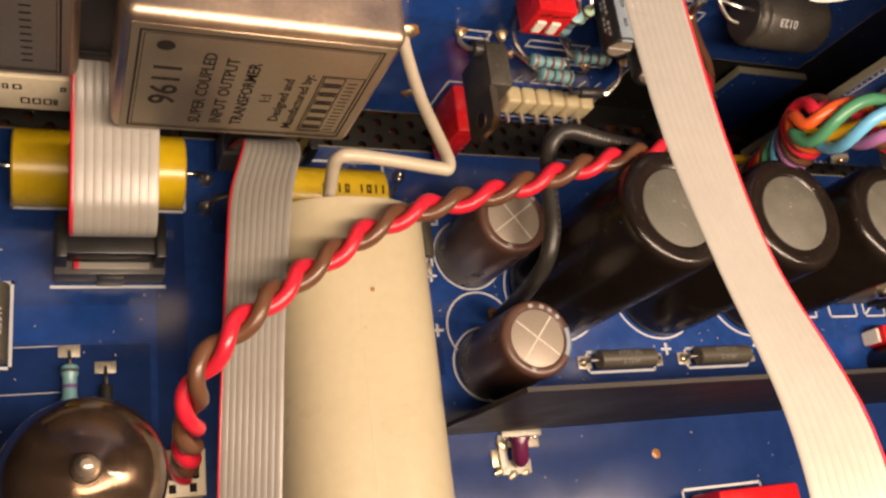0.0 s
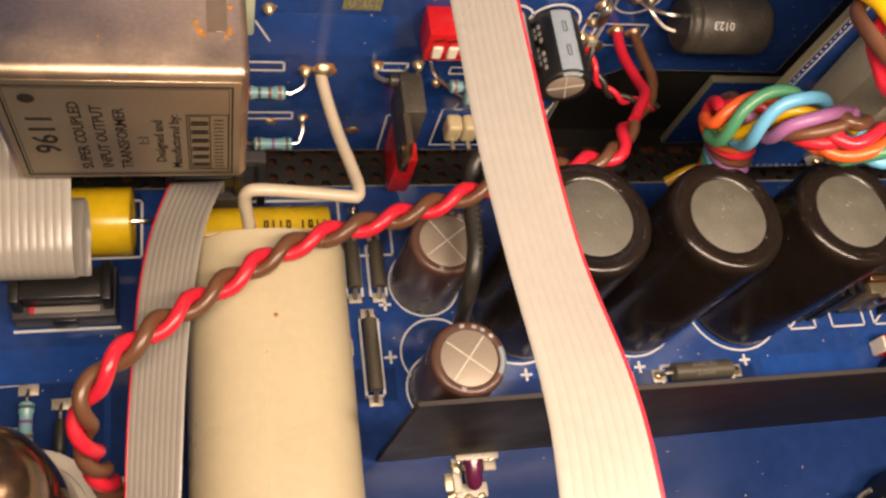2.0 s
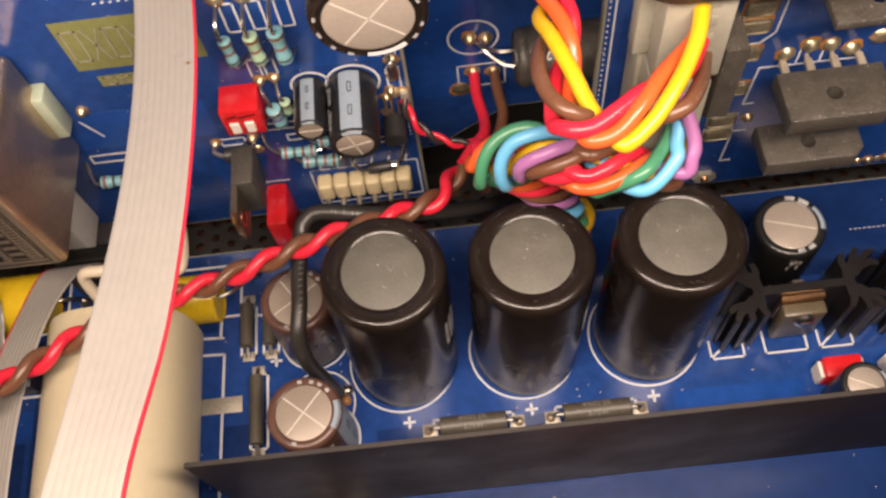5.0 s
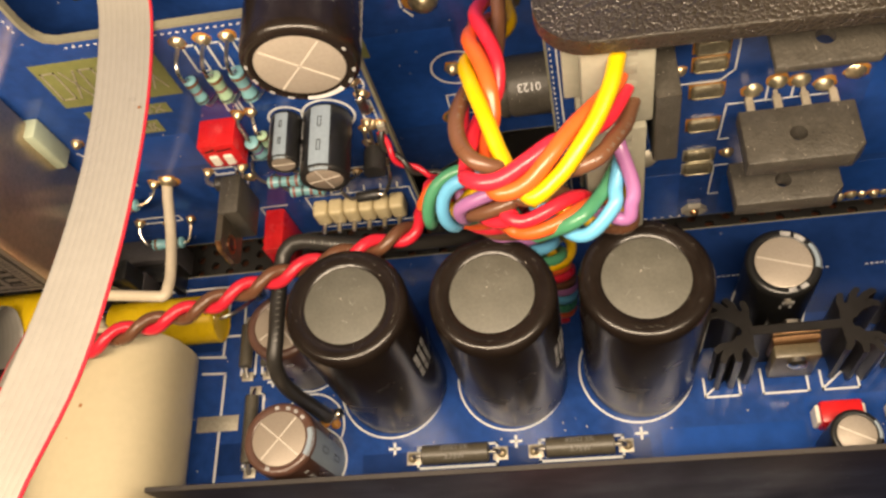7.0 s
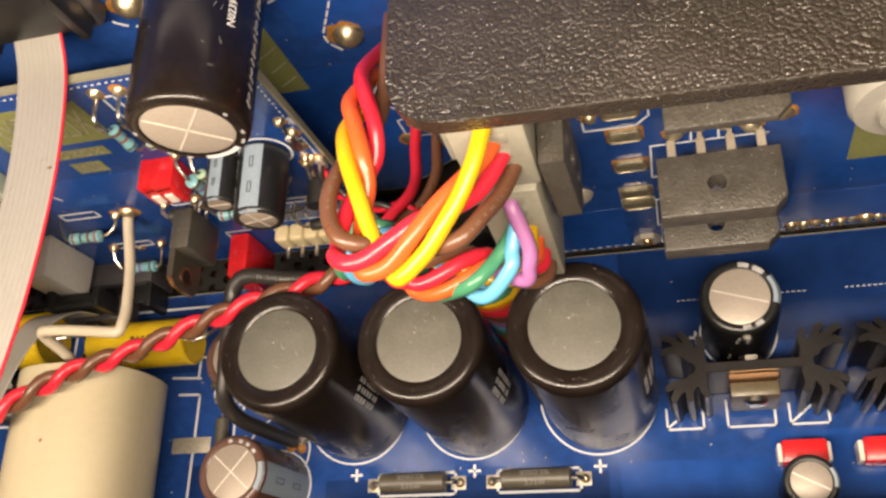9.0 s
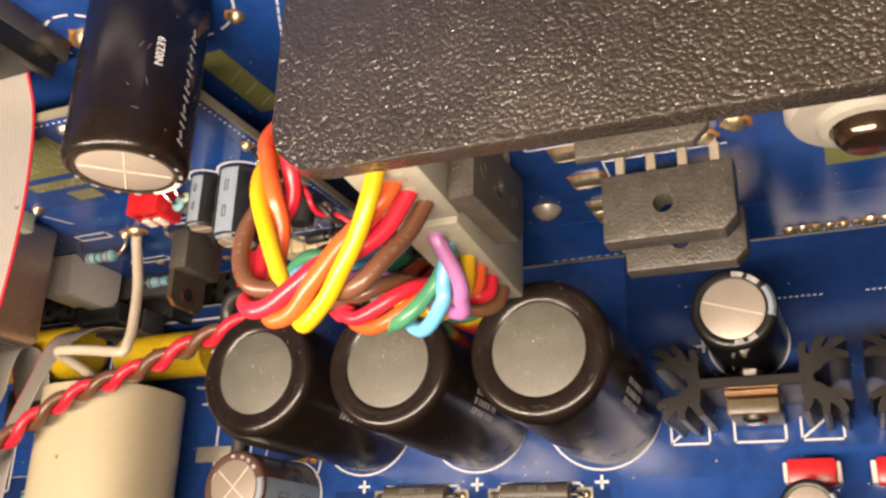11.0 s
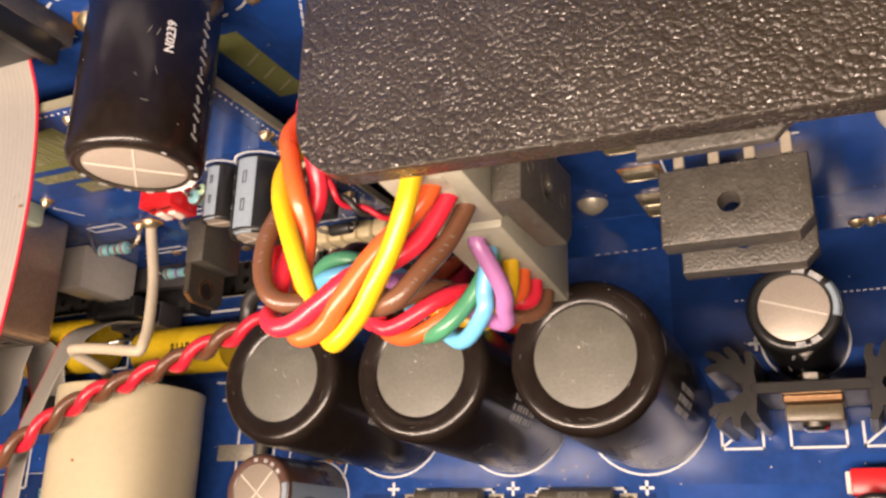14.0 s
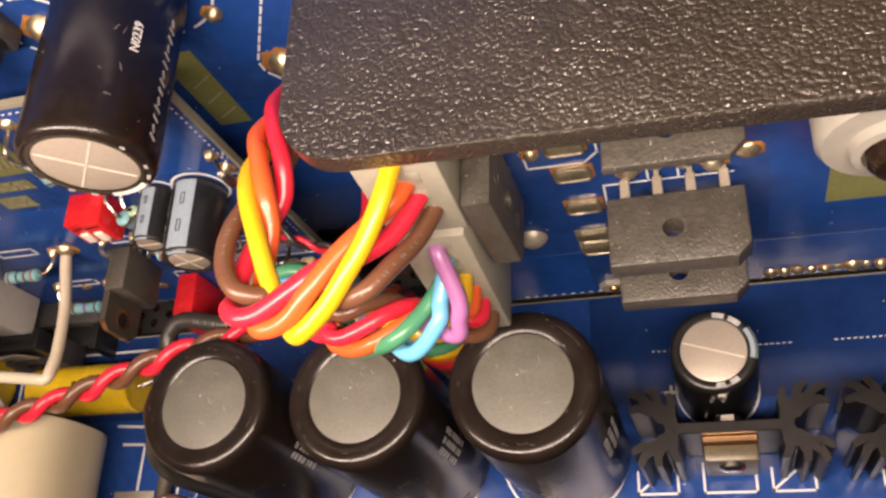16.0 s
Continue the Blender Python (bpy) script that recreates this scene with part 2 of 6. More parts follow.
w_red = wire_mat("red_wire_pvc", (0.54, 0.017, 0.036))
w_brown = wire_mat("brown_wire_pvc", (0.115, 0.050, 0.026))
w_yellow = wire_mat("yellow_wire_pvc", (0.56, 0.335, 0.005))
w_orange = wire_mat("orange_wire_pvc", (0.58, 0.088, 0.018))
w_green = wire_mat("green_wire_pvc", (0.055, 0.215, 0.115))
w_blue = wire_mat("blue_wire_pvc", (0.12, 0.38, 0.60))
w_violet = wire_mat("violet_wire_pvc", (0.31, 0.125, 0.30))
w_white = wire_mat("cream_white_wire_pvc", (0.47, 0.41, 0.31), 0.32)
w_black = wire_mat("black_cable_jacket", (0.022, 0.020, 0.018), 0.38)
band_mats = [shader("band_" + k, c, rough=0.35, vary=0.1) for k, c in (("red", (0.20, 0.085, 0.075)), ("black", (0.055, 0.07, 0.07)),
             ("brown", (0.13, 0.05, 0.02)), ("violet", (0.16, 0.06, 0.22)))]


# ---- mesh helpers; all lengths in board units ----
def box(bm, a, b, bevel=0.0, segs=2):
    made = bmesh.ops.create_cube(bm, size=1.0)["verts"]
    for v in made:
        v.co = Vector([a[i] + (v.co[i] + 0.5) * (b[i] - a[i]) for i in range(3)])
    if bevel:
        edges = list({e for v in made for e in v.link_edges})
        bmesh.ops.bevel(bm, geom=edges, offset=bevel, segments=segs, profile=0.5, affect="EDGES")
    return bm


def rod(bm, a, b, r, segs=12, r2=None):
    a, b = Vector(a), Vector(b)
    d = b - a
    m = Matrix.Translation((a + b) / 2) @ d.to_track_quat("Z", "Y").to_matrix().to_4x4()
    bmesh.ops.create_cone(bm, cap_ends=True, segments=segs, radius1=r, radius2=r if r2 is None else r2, depth=d.length, matrix=m)
    return bm


def lathe(bm, profile, segs=32, m=None):
    """A turned body from (radius, height) pairs, bottom to top."""
    m = m or Matrix()
    rings = []
    for r, z in profile:
        if r < 1e-6:
            rings.append([bm.verts.new(m @ Vector((0, 0, z)))])
        else:
            rings.append([bm.verts.new(m @ Vector((r * math.cos(2 * math.pi * k / segs), r * math.sin(2 * math.pi * k / segs), z))) for k in range(segs)])
    for lo, hi in zip(rings, rings[1:]):
        for k in range(segs):
            j = (k + 1) % segs
            if len(lo) == 1 and len(hi) > 1:
                bm.faces.new((lo[0], hi[j], hi[k]))
            elif len(hi) == 1 and len(lo) > 1:
                bm.faces.new((lo[k], lo[j], hi[0]))
            elif len(lo) > 1:
                bm.faces.new((lo[k], lo[j], hi[j], hi[k]))
    return bm


def spline(points, n=40):
    """Points of a smooth curve through the given ones."""
    p = [Vector(q) for q in points]
    p = [p[0] * 2 - p[1]] + p + [p[-1] * 2 - p[-2]]
    out, spans = [], len(p) - 3
    for i in range(n + 1):
        u = i / n * spans
        k = min(int(u), spans - 1)
        f = u - k
        a, b, c, d = p[k:k + 4]
        out.append(0.5 * (2 * b + (c - a) * f + (2 * a - 5 * b + 4 * c - d) * f * f + (3 * b - a - 3 * c + d) * f ** 3))
    return out


def frames_along(points):
    """Tangent and two normals at each point, turning as little as possible."""
    t = [((points[min(i + 1, len(points) - 1)] - points[max(i - 1, 0)]).normalized()) for i in range(len(points))]
    n = t[0].orthogonal().normalized()
    out = []
    for d in t:
        n = (n - d * n.dot(d)).normalized()
        out.append((d, n, d.cross(n)))
    return out


def tube(bm, points, r, segs=10, r2=None, side=None):
    """A round (or, with r2 and side, oval) cord along the points, closed at its ends."""
    points = [Vector(p) for p in points]
    rings = []
    for p, (d, n, b) in zip(points, frames_along(points)):
        if side is not None:
            n = (Vector(side) - d * Vector(side).dot(d)).normalized()
            b = d.cross(n)
        rr = r if r2 is None else r2
        rings.append([bm.verts.new(p + n * (r * math.cos(2 * math.pi * k / segs)) + b * (rr * math.sin(2 * math.pi * k / segs))) for k in range(segs)])
    for lo, hi in zip(rings, rings[1:]):
        for k in range(segs):
            bm.faces.new((lo[k], lo[(k + 1) % segs], hi[(k + 1) % segs], hi[k]))
    bm.faces.new(rings[0][::-1])
    bm.faces.new(rings[-1])
    return bm


def prism(bm, outline, z0, z1, m=None):
    """An upright prism over an outline of (x, y) pairs."""
    m = m or Matrix()
    lo = [bm.verts.new(m @ Vector((x, y, z0))) for x, y in outline]
    hi = [bm.verts.new(m @ Vector((x, y, z1))) for x, y in outline]
    bm.faces.new(lo[::-1])
    bm.faces.new(hi)
    for k in range(len(lo)):
        j = (k + 1) % len(lo)
        bm.faces.new((lo[k], lo[j], hi[j], hi[k]))
    return bm


def ring(bm, centre, r0, r1, z0, z1, a0=0.0, a1=360.0, segs=40):
    n = max(4, int(segs * (a1 - a0) / 360))
    whole = a1 - a0 >= 360
    pts = [radians(a0 + (a1 - a0) * k / n) for k in range(n if whole else n + 1)]
    rows = [[bm.verts.new((centre[0] + r * math.cos(a), centre[1] + r * math.sin(a), z)) for r, z in ((r0, z0), (r1, z0), (r1, z1), (r0, z1))] for a in pts]
    for i in range(n):
        p, q = rows[i], rows[(i + 1) % len(rows)]
        for k in range(4):
            bm.faces.new((p[k], q[k], q[(k + 1) % 4], p[(k + 1) % 4]))
    if not whole:
        bm.faces.new(rows[0])
        bm.faces.new(rows[-1][::-1])
    return bm


def strokes(bm, lines, width, z0, z1, m=None):
    """Flat printed lines: each a row of (x, y) points."""
    m = m or Matrix()
    for line in lines:
        for (x0, y0), (x1, y1) in zip(line, line[1:]):
            d = Vector((x1 - x0, y1 - y0))
            if d.length < 1e-6:
                continue
            d.normalize()
            s, e = Vector((-d.y, d.x)) * width / 2, d * width / 2
            a, b = Vector((x0, y0)) - e, Vector((x1, y1)) + e
            prism(bm, [tuple(a - s), tuple(b - s), tuple(b + s), tuple(a + s)], z0, z1, m)
    return bm


def link(name, bm, material, at=(0, 0, 0), smooth=40):
    bmesh.ops.recalc_face_normals(bm, faces=bm.faces)
    for v in bm.verts:
        v.co = (v.co - Vector(at)) * U
    me = bpy.data.meshes.new(name)
    bm.to_mesh(me)
    bm.free()
    me.materials.append(material)
    me.shade_smooth()
    me.set_sharp_from_angle(angle=radians(smooth))
    return new(name, me)


def part(name, bm, material, parent, label="", smooth=40):
    """One mesh under a thing or a part, in the thing's own coordinates."""
    ob = link(name, bm, material, smooth=smooth)
    ob.parent = parent
    return tagged(ob, label)


def wpart(name, bm, material, parent, label="", smooth=40):
    """The same, from a mesh given in the world's coordinates, under an unturned thing."""
    root = parent
    while root.parent:
        root = root.parent
    ob = link(name, bm, material, at=root.location / U, smooth=smooth)
    ob.parent = parent
    return tagged(ob, label)


def thing(name, at, label, category, group="", turn=None, kind=""):
    ob = new(name)
    ob.empty_display_size = 0.002
    ob.matrix_basis = Matrix.Translation(P3(*at)) @ (turn or Matrix())
    return tagged(ob, label, category, group, kind)


OUT_OF_WALL = Matrix.Rotation(radians(90), 4, "X")      # local z points out of the upright boards (-y)
ALONG_X = Matrix.Rotation(radians(90), 4, "Y")          # local z points along x


def lettering(name, words, size, m, material, parent, align="LEFT", depth=0.03, squeeze=1.0, label=""):
    """Words as a thin mesh; m places the text plane in the thing's coordinates."""
    cu = bpy.data.curves.new(name, "FONT")
    cu.body, cu.size, cu.extrude, cu.align_x, cu.align_y = words, size, depth, align, "CENTER"
    cu.resolution_u, cu.offset = 2, 0.012 * size
    tmp = bpy.data.objects.new(name, cu)
    scene.collection.objects.link(tmp)
    me = bpy.data.meshes.new_from_object(tmp.evaluated_get(bpy.context.evaluated_depsgraph_get()))
    bpy.data.objects.remove(tmp)
    bpy.data.curves.remove(cu)
    me.transform(Matrix.Scale(U, 4) @ m @ Matrix.Diagonal((squeeze, 1, 1, 1)))
    me.materials.clear()
    me.materials.append(material)
    ob = new(name, me)
    ob.parent = parent
    return tagged(ob, label)


# ---- boards and case ----
WALL_L, WALL_D, WALL_R = 45.0, 56.5, 32.6      # front faces of the three upright boards


def board(name, a, b, label):
    """A blue board with a bare glass-fibre edge."""
    th = thing(name, ((a[0] + b[0]) / 2, (a[1] + b[1]) / 2, a[2]), label, "circuit board", kind="structure")
    core = tuple(v + 0.06 for v in a), tuple(v - 0.06 for v in b)
    wpart("laminate", box(bmesh.new(), a, b, 0.08, 1), pcb_edge, th)
    thin = [0 if abs(b[i] - a[i]) > 3 else 1 for i in range(3)]
    grow = [0.09 if t else -0.35 for t in thin]
    wpart("solder_mask", box(bmesh.new(), tuple(a[i] - grow[i] for i in range(3)), tuple(b[i] + grow[i] for i in range(3)), 0.03, 1), pcb_blue, th)
    return th


floor_board = board("floor", (-135, -75, -1.6), (150, 39.2, -0.09), "glossy blue circuit board lying flat at the bottom of the case")
left_board = thing("wall_west", (-60, WALL_L + 0.8, 3.0), "glossy blue upright circuit board with a notched upper edge", "circuit board", kind="structure")
up_plane = Matrix.Translation((0, WALL_L, 0)) @ OUT_OF_WALL
wpart("laminate", prism(bmesh.new(), [(-135, 3), (7.7, 3), (7.7, 68.9), (-34.2, 68.9), (-35.8, 69.5), (-36.8, 71.0), (-37.2, 73), (-37.2, 96), (-135, 96)], -1.25, -0.05, up_plane), pcb_edge, left_board)
wpart("solder_mask", prism(bmesh.new(), [(-134.6, 3.4), (7.2, 3.4), (7.2, 68.3), (-34.4, 68.3), (-36.2, 69.0), (-37.3, 70.7), (-37.8, 73), (-37.8, 95.6), (-134.6, 95.6)], -0.06, 0.0, up_plane), pcb_blue, left_board)
# The missing lower corner stands in for deep shadow on this board.
deep_board = thing("wall_north", (-40, WALL_D + 0.8, 3.0), "blue upright circuit board set further back, lower corner left out for shade", "circuit board", kind="structure")
deep_plane = Matrix.Translation((0, WALL_D, 0)) @ OUT_OF_WALL
wpart("laminate", prism(bmesh.new(), [(-135, 3), (10, 3), (25, 14.5), (60, 14.5), (60, 118), (-135, 118)], -1.5, -0.05, deep_plane), pcb_edge, deep_board)
wpart("solder_mask", prism(bmesh.new(), [(-134.7, 3.3), (9.9, 3.3), (24.9, 14.8), (59.7, 14.8), (59.7, 117.7), (-134.7, 117.7)], -0.06, 0.0, deep_plane), pcb_blue, deep_board)
right_board = board("wall_east", (35.4, WALL_R + 0.09, 17.6), (150, WALL_R + 1.6, 82.8), "blue upright circuit board with solder pads")

board("wall_low", (47.3, WALL_D + 0.09, -14), (66, WALL_D + 1.6, 11.0), "edge of a small blue circuit board low in the case")

case = thing("chassis_tray", (0, 0, -16), "black painted metal case tray under the boards", "case", kind="structure")
bm = bmesh.new()
box(bm, (-140, -80, -16), (155, 62, -14.5))
box(bm, (-140, 60.5, -14.5), (155, 62, 125))
box(bm, (-140, -80, -14.5), (-138.5, 60.5, 60))
box(bm, (153.5, -80, -14.5), (155, 60.5, 60))
box(bm, (-138.5, -80, -14.5), (153.5, -78.5, 30))
wpart("tray", bm, chassis_black, case)
# perforated strip in the corner between the boards
bm = bmesh.new()
cell, hole = 3.4, 0.95
for i in range(74):
    for j in range(4):
        cx, cy = -124 + i * cell, 38.0 + j * cell + (cell / 2 if i % 2 else 0)
        sq = [bm.verts.new((cx + cell / 2 * sx, cy + cell / 2 * sy, -7)) for sx, sy in ((1, 0), (1, 1), (0, 1), (-1, 1), (-1, 0), (-1, -1), (0, -1), (1, -1))]
        for h in (0,):
            rim = [bm.verts.new((cx + hole * math.cos(radians(45 * k)), cy + hole * math.sin(radians(45 * k)), -7)) for k in range(8)]
            low = [bm.verts.new((v.co.x, v.co.y, -8)) for v in rim]
        for k in range(8):
            q = (k + 1) % 8
            bm.faces.new((sq[k], sq[q], rim[q], rim[k]))
            bm.faces.new((rim[k], rim[q], low[q], low[k]))
wpart("perforated_strip", bm, chassis_black, case, "perforated black sheet metal")
wpart("backing", box(bmesh.new(), (-126, 36, -12), (128, 54, -11.5)), rust_glow, case, "copper-brown metal seen through the holes")


def printed(name, parent, lines, width=0.45, m=None, material=silk):
    ob = link(name, strokes(bmesh.new(), lines, width, 0.0, 0.07, m), material, at=parent.location / U)
    ob.parent = parent
    return ob


def rect(x0, y0, x1, y1):
    return [(x0, y0), (x1, y0), (x1, y1), (x0, y1), (x0, y0)]


def plus(x, y, s=0.9):
    return [[(x - s, y), (x + s, y)], [(x, y - s), (x, y + s)]]


def pour(name, parent, a, b, material=pcb_pour, m=None):
    """An area under the mask, lighter (over copper) or darker than the board."""
    bm = prism(bmesh.new(), [(a[0], a[1]), (b[0], a[1]), (b[0], b[1]), (a[0], b[1])], 0.0, 0.035, m)
    ob = link(name, bm, material, at=parent.location / U)
    ob.parent = parent
    return ob


ON_L = Matrix.Translation((0, WALL_L, 0)) @ OUT_OF_WALL    # text plane (x, z) on each upright board
ON_D = Matrix.Translation((0, WALL_D, 0)) @ OUT_OF_WALL
ON_R = Matrix.Translation((0, WALL_R, 0)) @ OUT_OF_WALL

# areas under the mask: lighter over copper, darker ones such as before the divider
for a, b, mt in (((-33, -60), (120, -13.4), pcb_dark), ((-100, 4.5), (-71, 10), pcb_pour), ((-71, -40), (-66.5, 38), pcb_dark),
                 ((48, -6.4), (72, 0.5), pcb_pour), ((72.6, -6), (110, 4.6), pcb_pour), ((-6, -5.6), (46, -0.8), pcb_dark), ((-62, 22), (-36, 38.6), pcb_dark),
                 ((-34.6, -3), (-24, 3), pcb_dark), ((50, 20), (120, 38.6), pcb_dark), ((-110, -40), (-72, 3.9), pcb_dark)):
    pour("copper_area", floor_board, a, b, mt)
for a, b in (((-60, 33), (-26, 43)), ((-30, 16), (-8, 27)), ((-12, 48), (4, 66))):
    pour("copper_area", left_board, a, b, pcb_pour, ON_L)
for a, b in (((60.5, 18.4), (110, 31)), ((78, 33), (112, 62)), ((41, 18.6), (54, 33))):
    pour("copper_area", right_board, a, b, pcb_pour, ON_R)
for a, b in (((-10, 20), (20, 47)), ((10, 55), (36, 90)), ((-60, 76), (-22, 110))):
    pour("copper_area", deep_board, a, b, pcb_pour, ON_D)

# white print on the lower board
for p in ((0, 0), (22.4, 0), (44.6, 0), (-24.5, 14.7), (-24.5, 4.8)):
    printed("plus_mark", floor_board, plus(*p))
printed("plus_mark", floor_board, plus(62.5, 21.5))
for c, r in (((-0.4, 12.0), 10.15), ((22.2, 12.0), 10.15), ((44.9, 12.1), 10.35), ((-16.8, 18.7), 6.75), ((-15.7, -1.4), 6.75), ((-16.2, 5.2), 6.6), ((69.6, 21.6), 6.5)):
    ob = link("capacitor_outline", ring(bmesh.new(), c, r - 0.36, r - 0.04, 0, 0.07), silk, at=floor_board.location / U)
    ob.parent = floor_board
for r in (rect(4.4, -3.9, 18.9, -0.1), rect(26.6, -3.9, 41.2, -0.1), rect(-26.9, 16.2, -24.0, 26.6), rect(-31.2, 16.2, -28.4, 26.6),
          rect(-29.4, -2.0, -26.2, 12.4), rect(-91.6, 25.6, -66.3, 36.6), rect(-56.2, 25.0, -31.4, 36.0), rect(19.6, -26.2, 37.5, -36)):
    printed("part_outline", floor_board, [r])
printed("part_outline", floor_board, [[(-85.9, 12.9), (-69.8, 12.9)], [(-41.2, 21), (-34.9, 20.6)], [(-35.4, 20.6), (-34.9, 32)], [(-39.3, 17.4), (-34.6, 17.2), (-35.1, -12)], [(-30.6, 24.5), (-22, 24.5), (-22, 30)]])
printed("trace_gap", floor_board, [[(-100, 3.6), (-82, 3.9)], [(-100, -3.2), (-84.5, -3)], [(-100, -8.2), (-92, -8.2)]], 0.12)
for x in (56.4, 66.3, 76.2, 91.5, 101.4):
    printed("part_outline", floor_board, [[(x, 9), (x, 5.6), (x + 6.0, 5.6), (x + 6.0, 9)], [(x, 5.8), (x + 4.2, 9.2)]] if abs(x - 66.3) > 1 else [[(x, 10), (x, 5.6), (x + 7.6, 5.6), (x + 7.6, 10)]], 0.34)
for x in range(60, 118, 14):
    printed("stitch_line", floor_board, [[(x + 0.9 * k, 28.5), (x + 0.9 * k + 0.3, 28.5)] for k in range(9)], 0.18)
printed("part_outline", floor_board, [[(30.0, 22.6), (32.1, 22.3)]])
# print on the upright boards
printed("part_outline", left_board, [rect(-50, 28.6, -42.4, 30.8), rect(-48.6, 14.2, -40.2, 16.2)], 0.35, ON_L)
printed("part_outline", left_board, [rect(-26.6, 29.2, -22.4, 31.2), [(-23.4, 3.4), (-23.4, 15.6), (-18.0, 15.6)], rect(-13.6, 5.2, 6.6, 17.6), rect(-16.5, 47.4, -14.8, 51.5), rect(-14.1, 47.4, -12.4, 51.5),
         rect(4.4, 39.8, 6.4, 45.6), rect(-17.0, 58.2, -15.0, 64.2), rect(-13.2, 58.2, -11.2, 64.2), rect(-9.2, 58.2, -7.2, 64.2), [(-52.3, 57), (-49.8, 49.6)], [(-47.2, 41), (-45.0, 36.4)],
         rect(-18, 32.4, -10, 34.2), rect(-15, 28.6, -4, 30.4), rect(-9, 24.6, 2, 26.2)], 0.32, ON_L)
for k in range(6):
    printed("part_outline", left_board, [[(-13 + 3.2 * k, 17.6), (-11.6 + 3.2 * k, 17.6), (-11.2 + 3.2 * k, 19.6)]], 0.3, ON_L)
printed("stitch_line", left_board, [[(-33.5 + 1.15 * k, 67.4), (-33.3 + 1.15 * k, 67.4)] for k in range(35)] + [[(6.4, 66.4 - 1.15 * k), (6.4, 66.2 - 1.15 * k)] for k in range(36)] + [[(-38.8, 72.0 + 1.15 * k), (-38.8, 72.2 + 1.15 * k)] for k in range(12)], 0.22, ON_L)
for c, r in (((-8.0, 43.6), 3.1), ((-1.2, 43.0), 4.3)):
    bm = ring(bmesh.new(), c, r - 0.2, r + 0.2, 0, 0.07)
    bmesh.ops.transform(bm, matrix=ON_L, verts=bm.verts)
    ob = link("capacitor_outline", bm, silk, at=left_board.location / U)
    ob.parent = left_board
for a, b in (((-41.6, 53.7), (-21.6, 64.6)), ((-39.6, 49.4), (-25.4, 52.0)), ((-34.8, 44.4), (-29.0, 47.8))):
    pour("bare_laminate", left_board, a, b, pcb_green, ON_L @ Matrix.Translation((0, 0, 0.05)))
    n = 6 if b[0] - a[0] > 10 else 4
    for k in range(n):
        x = a[0] + 0.9 + k * (b[0] - a[0] - 1.4) / n
        w = (b[0] - a[0] - 1.4) / n * 0.7
        z0, z1 = a[1] + (b[1] - a[1]) * 0.2, a[1] + (b[1] - a[1]) * 0.8
        printed("worn_print_bar", left_board, [[(x, z0), (x + w, z1)], [(x, z1), (x + w, z0)]] if k % 2 else [rect(x, z0, x + w, z1)], 0.28, ON_L @ Matrix.Translation((0, 0, 0.1)), pad_tin)
printed("dashed_line", deep_board, [[(25.0 - 0.98 * k, 76.0 - 1.75 * k), (24.4 - 0.98 * k, 74.9 - 1.75 * k)] for k in range(12)] + [[(13.3, 54.6), (13.3, 53.2)], [(13.6, 52.4), (14.6, 50.8)]], 0.3, ON_D)
for c, r in (((-11.0, 69.8), 5.6), ((19.2, 36.2), 4.4), ((5.8, 73), 9.3)):
    for k in range(10):
        bm = ring(bmesh.new(), c, r - 0.18, r + 0.18, 0, 0.07, 36 * k, 36 * k + (36 if r < 5 else 25))
        bmesh.ops.transform(bm, matrix=ON_D, verts=bm.verts)
        ob = link("dashed_circle", bm, silk, at=deep_board.location / U)
        ob.parent = deep_board
printed("part_outline", deep_board, [rect(16.0, 22.4, 24.6, 28.6)], 0.3, ON_D)
pour("bare_laminate", deep_board, (0.0, 42), (5.4, 60), pcb_green, ON_D @ Matrix.Translation((0, 0, 0.05)))
for z in (44, 48, 52):
    printed("worn_print_bar", deep_board, [[(1.4, z), (4.6, z + 2)]], 0.3, ON_D @ Matrix.Translation((0, 0, 0.1)), pad_tin)
printed("part_outline", right_board, [[(36.9, 18.2), (36.9, 80)], [(51.7, 74), (51.6, 57.1), (58.0, 57.0), (59.8, 59.1), (60.1, 74)], [(74.0, 50.9), (59.4, 51.1), (59.0, 42.1), (60.5, 42.1)], [(61.0, 34.6), (59.0, 34.6), (58.7, 25.5), (60.3, 25.5)], [(64.6, 51.0), (64.6, 55)], [(68.0, 51.0), (68.0, 55)]], 0.24, ON_R)
printed("stitch_line", right_board, [[(43 + 1.4 * k, 18.6), (43.4 + 1.4 * k, 18.6)] for k in range(11)] + [[(36.1, 19 + 1.2 * k), (36.1, 19.2 + 1.2 * k)] for k in range(50)], 0.2, ON_R)
pour("bare_laminate", right_board, (84.4, 40.5), (95, 50), pcb_green, ON_R @ Matrix.Translation((0, 0, 0.05)))

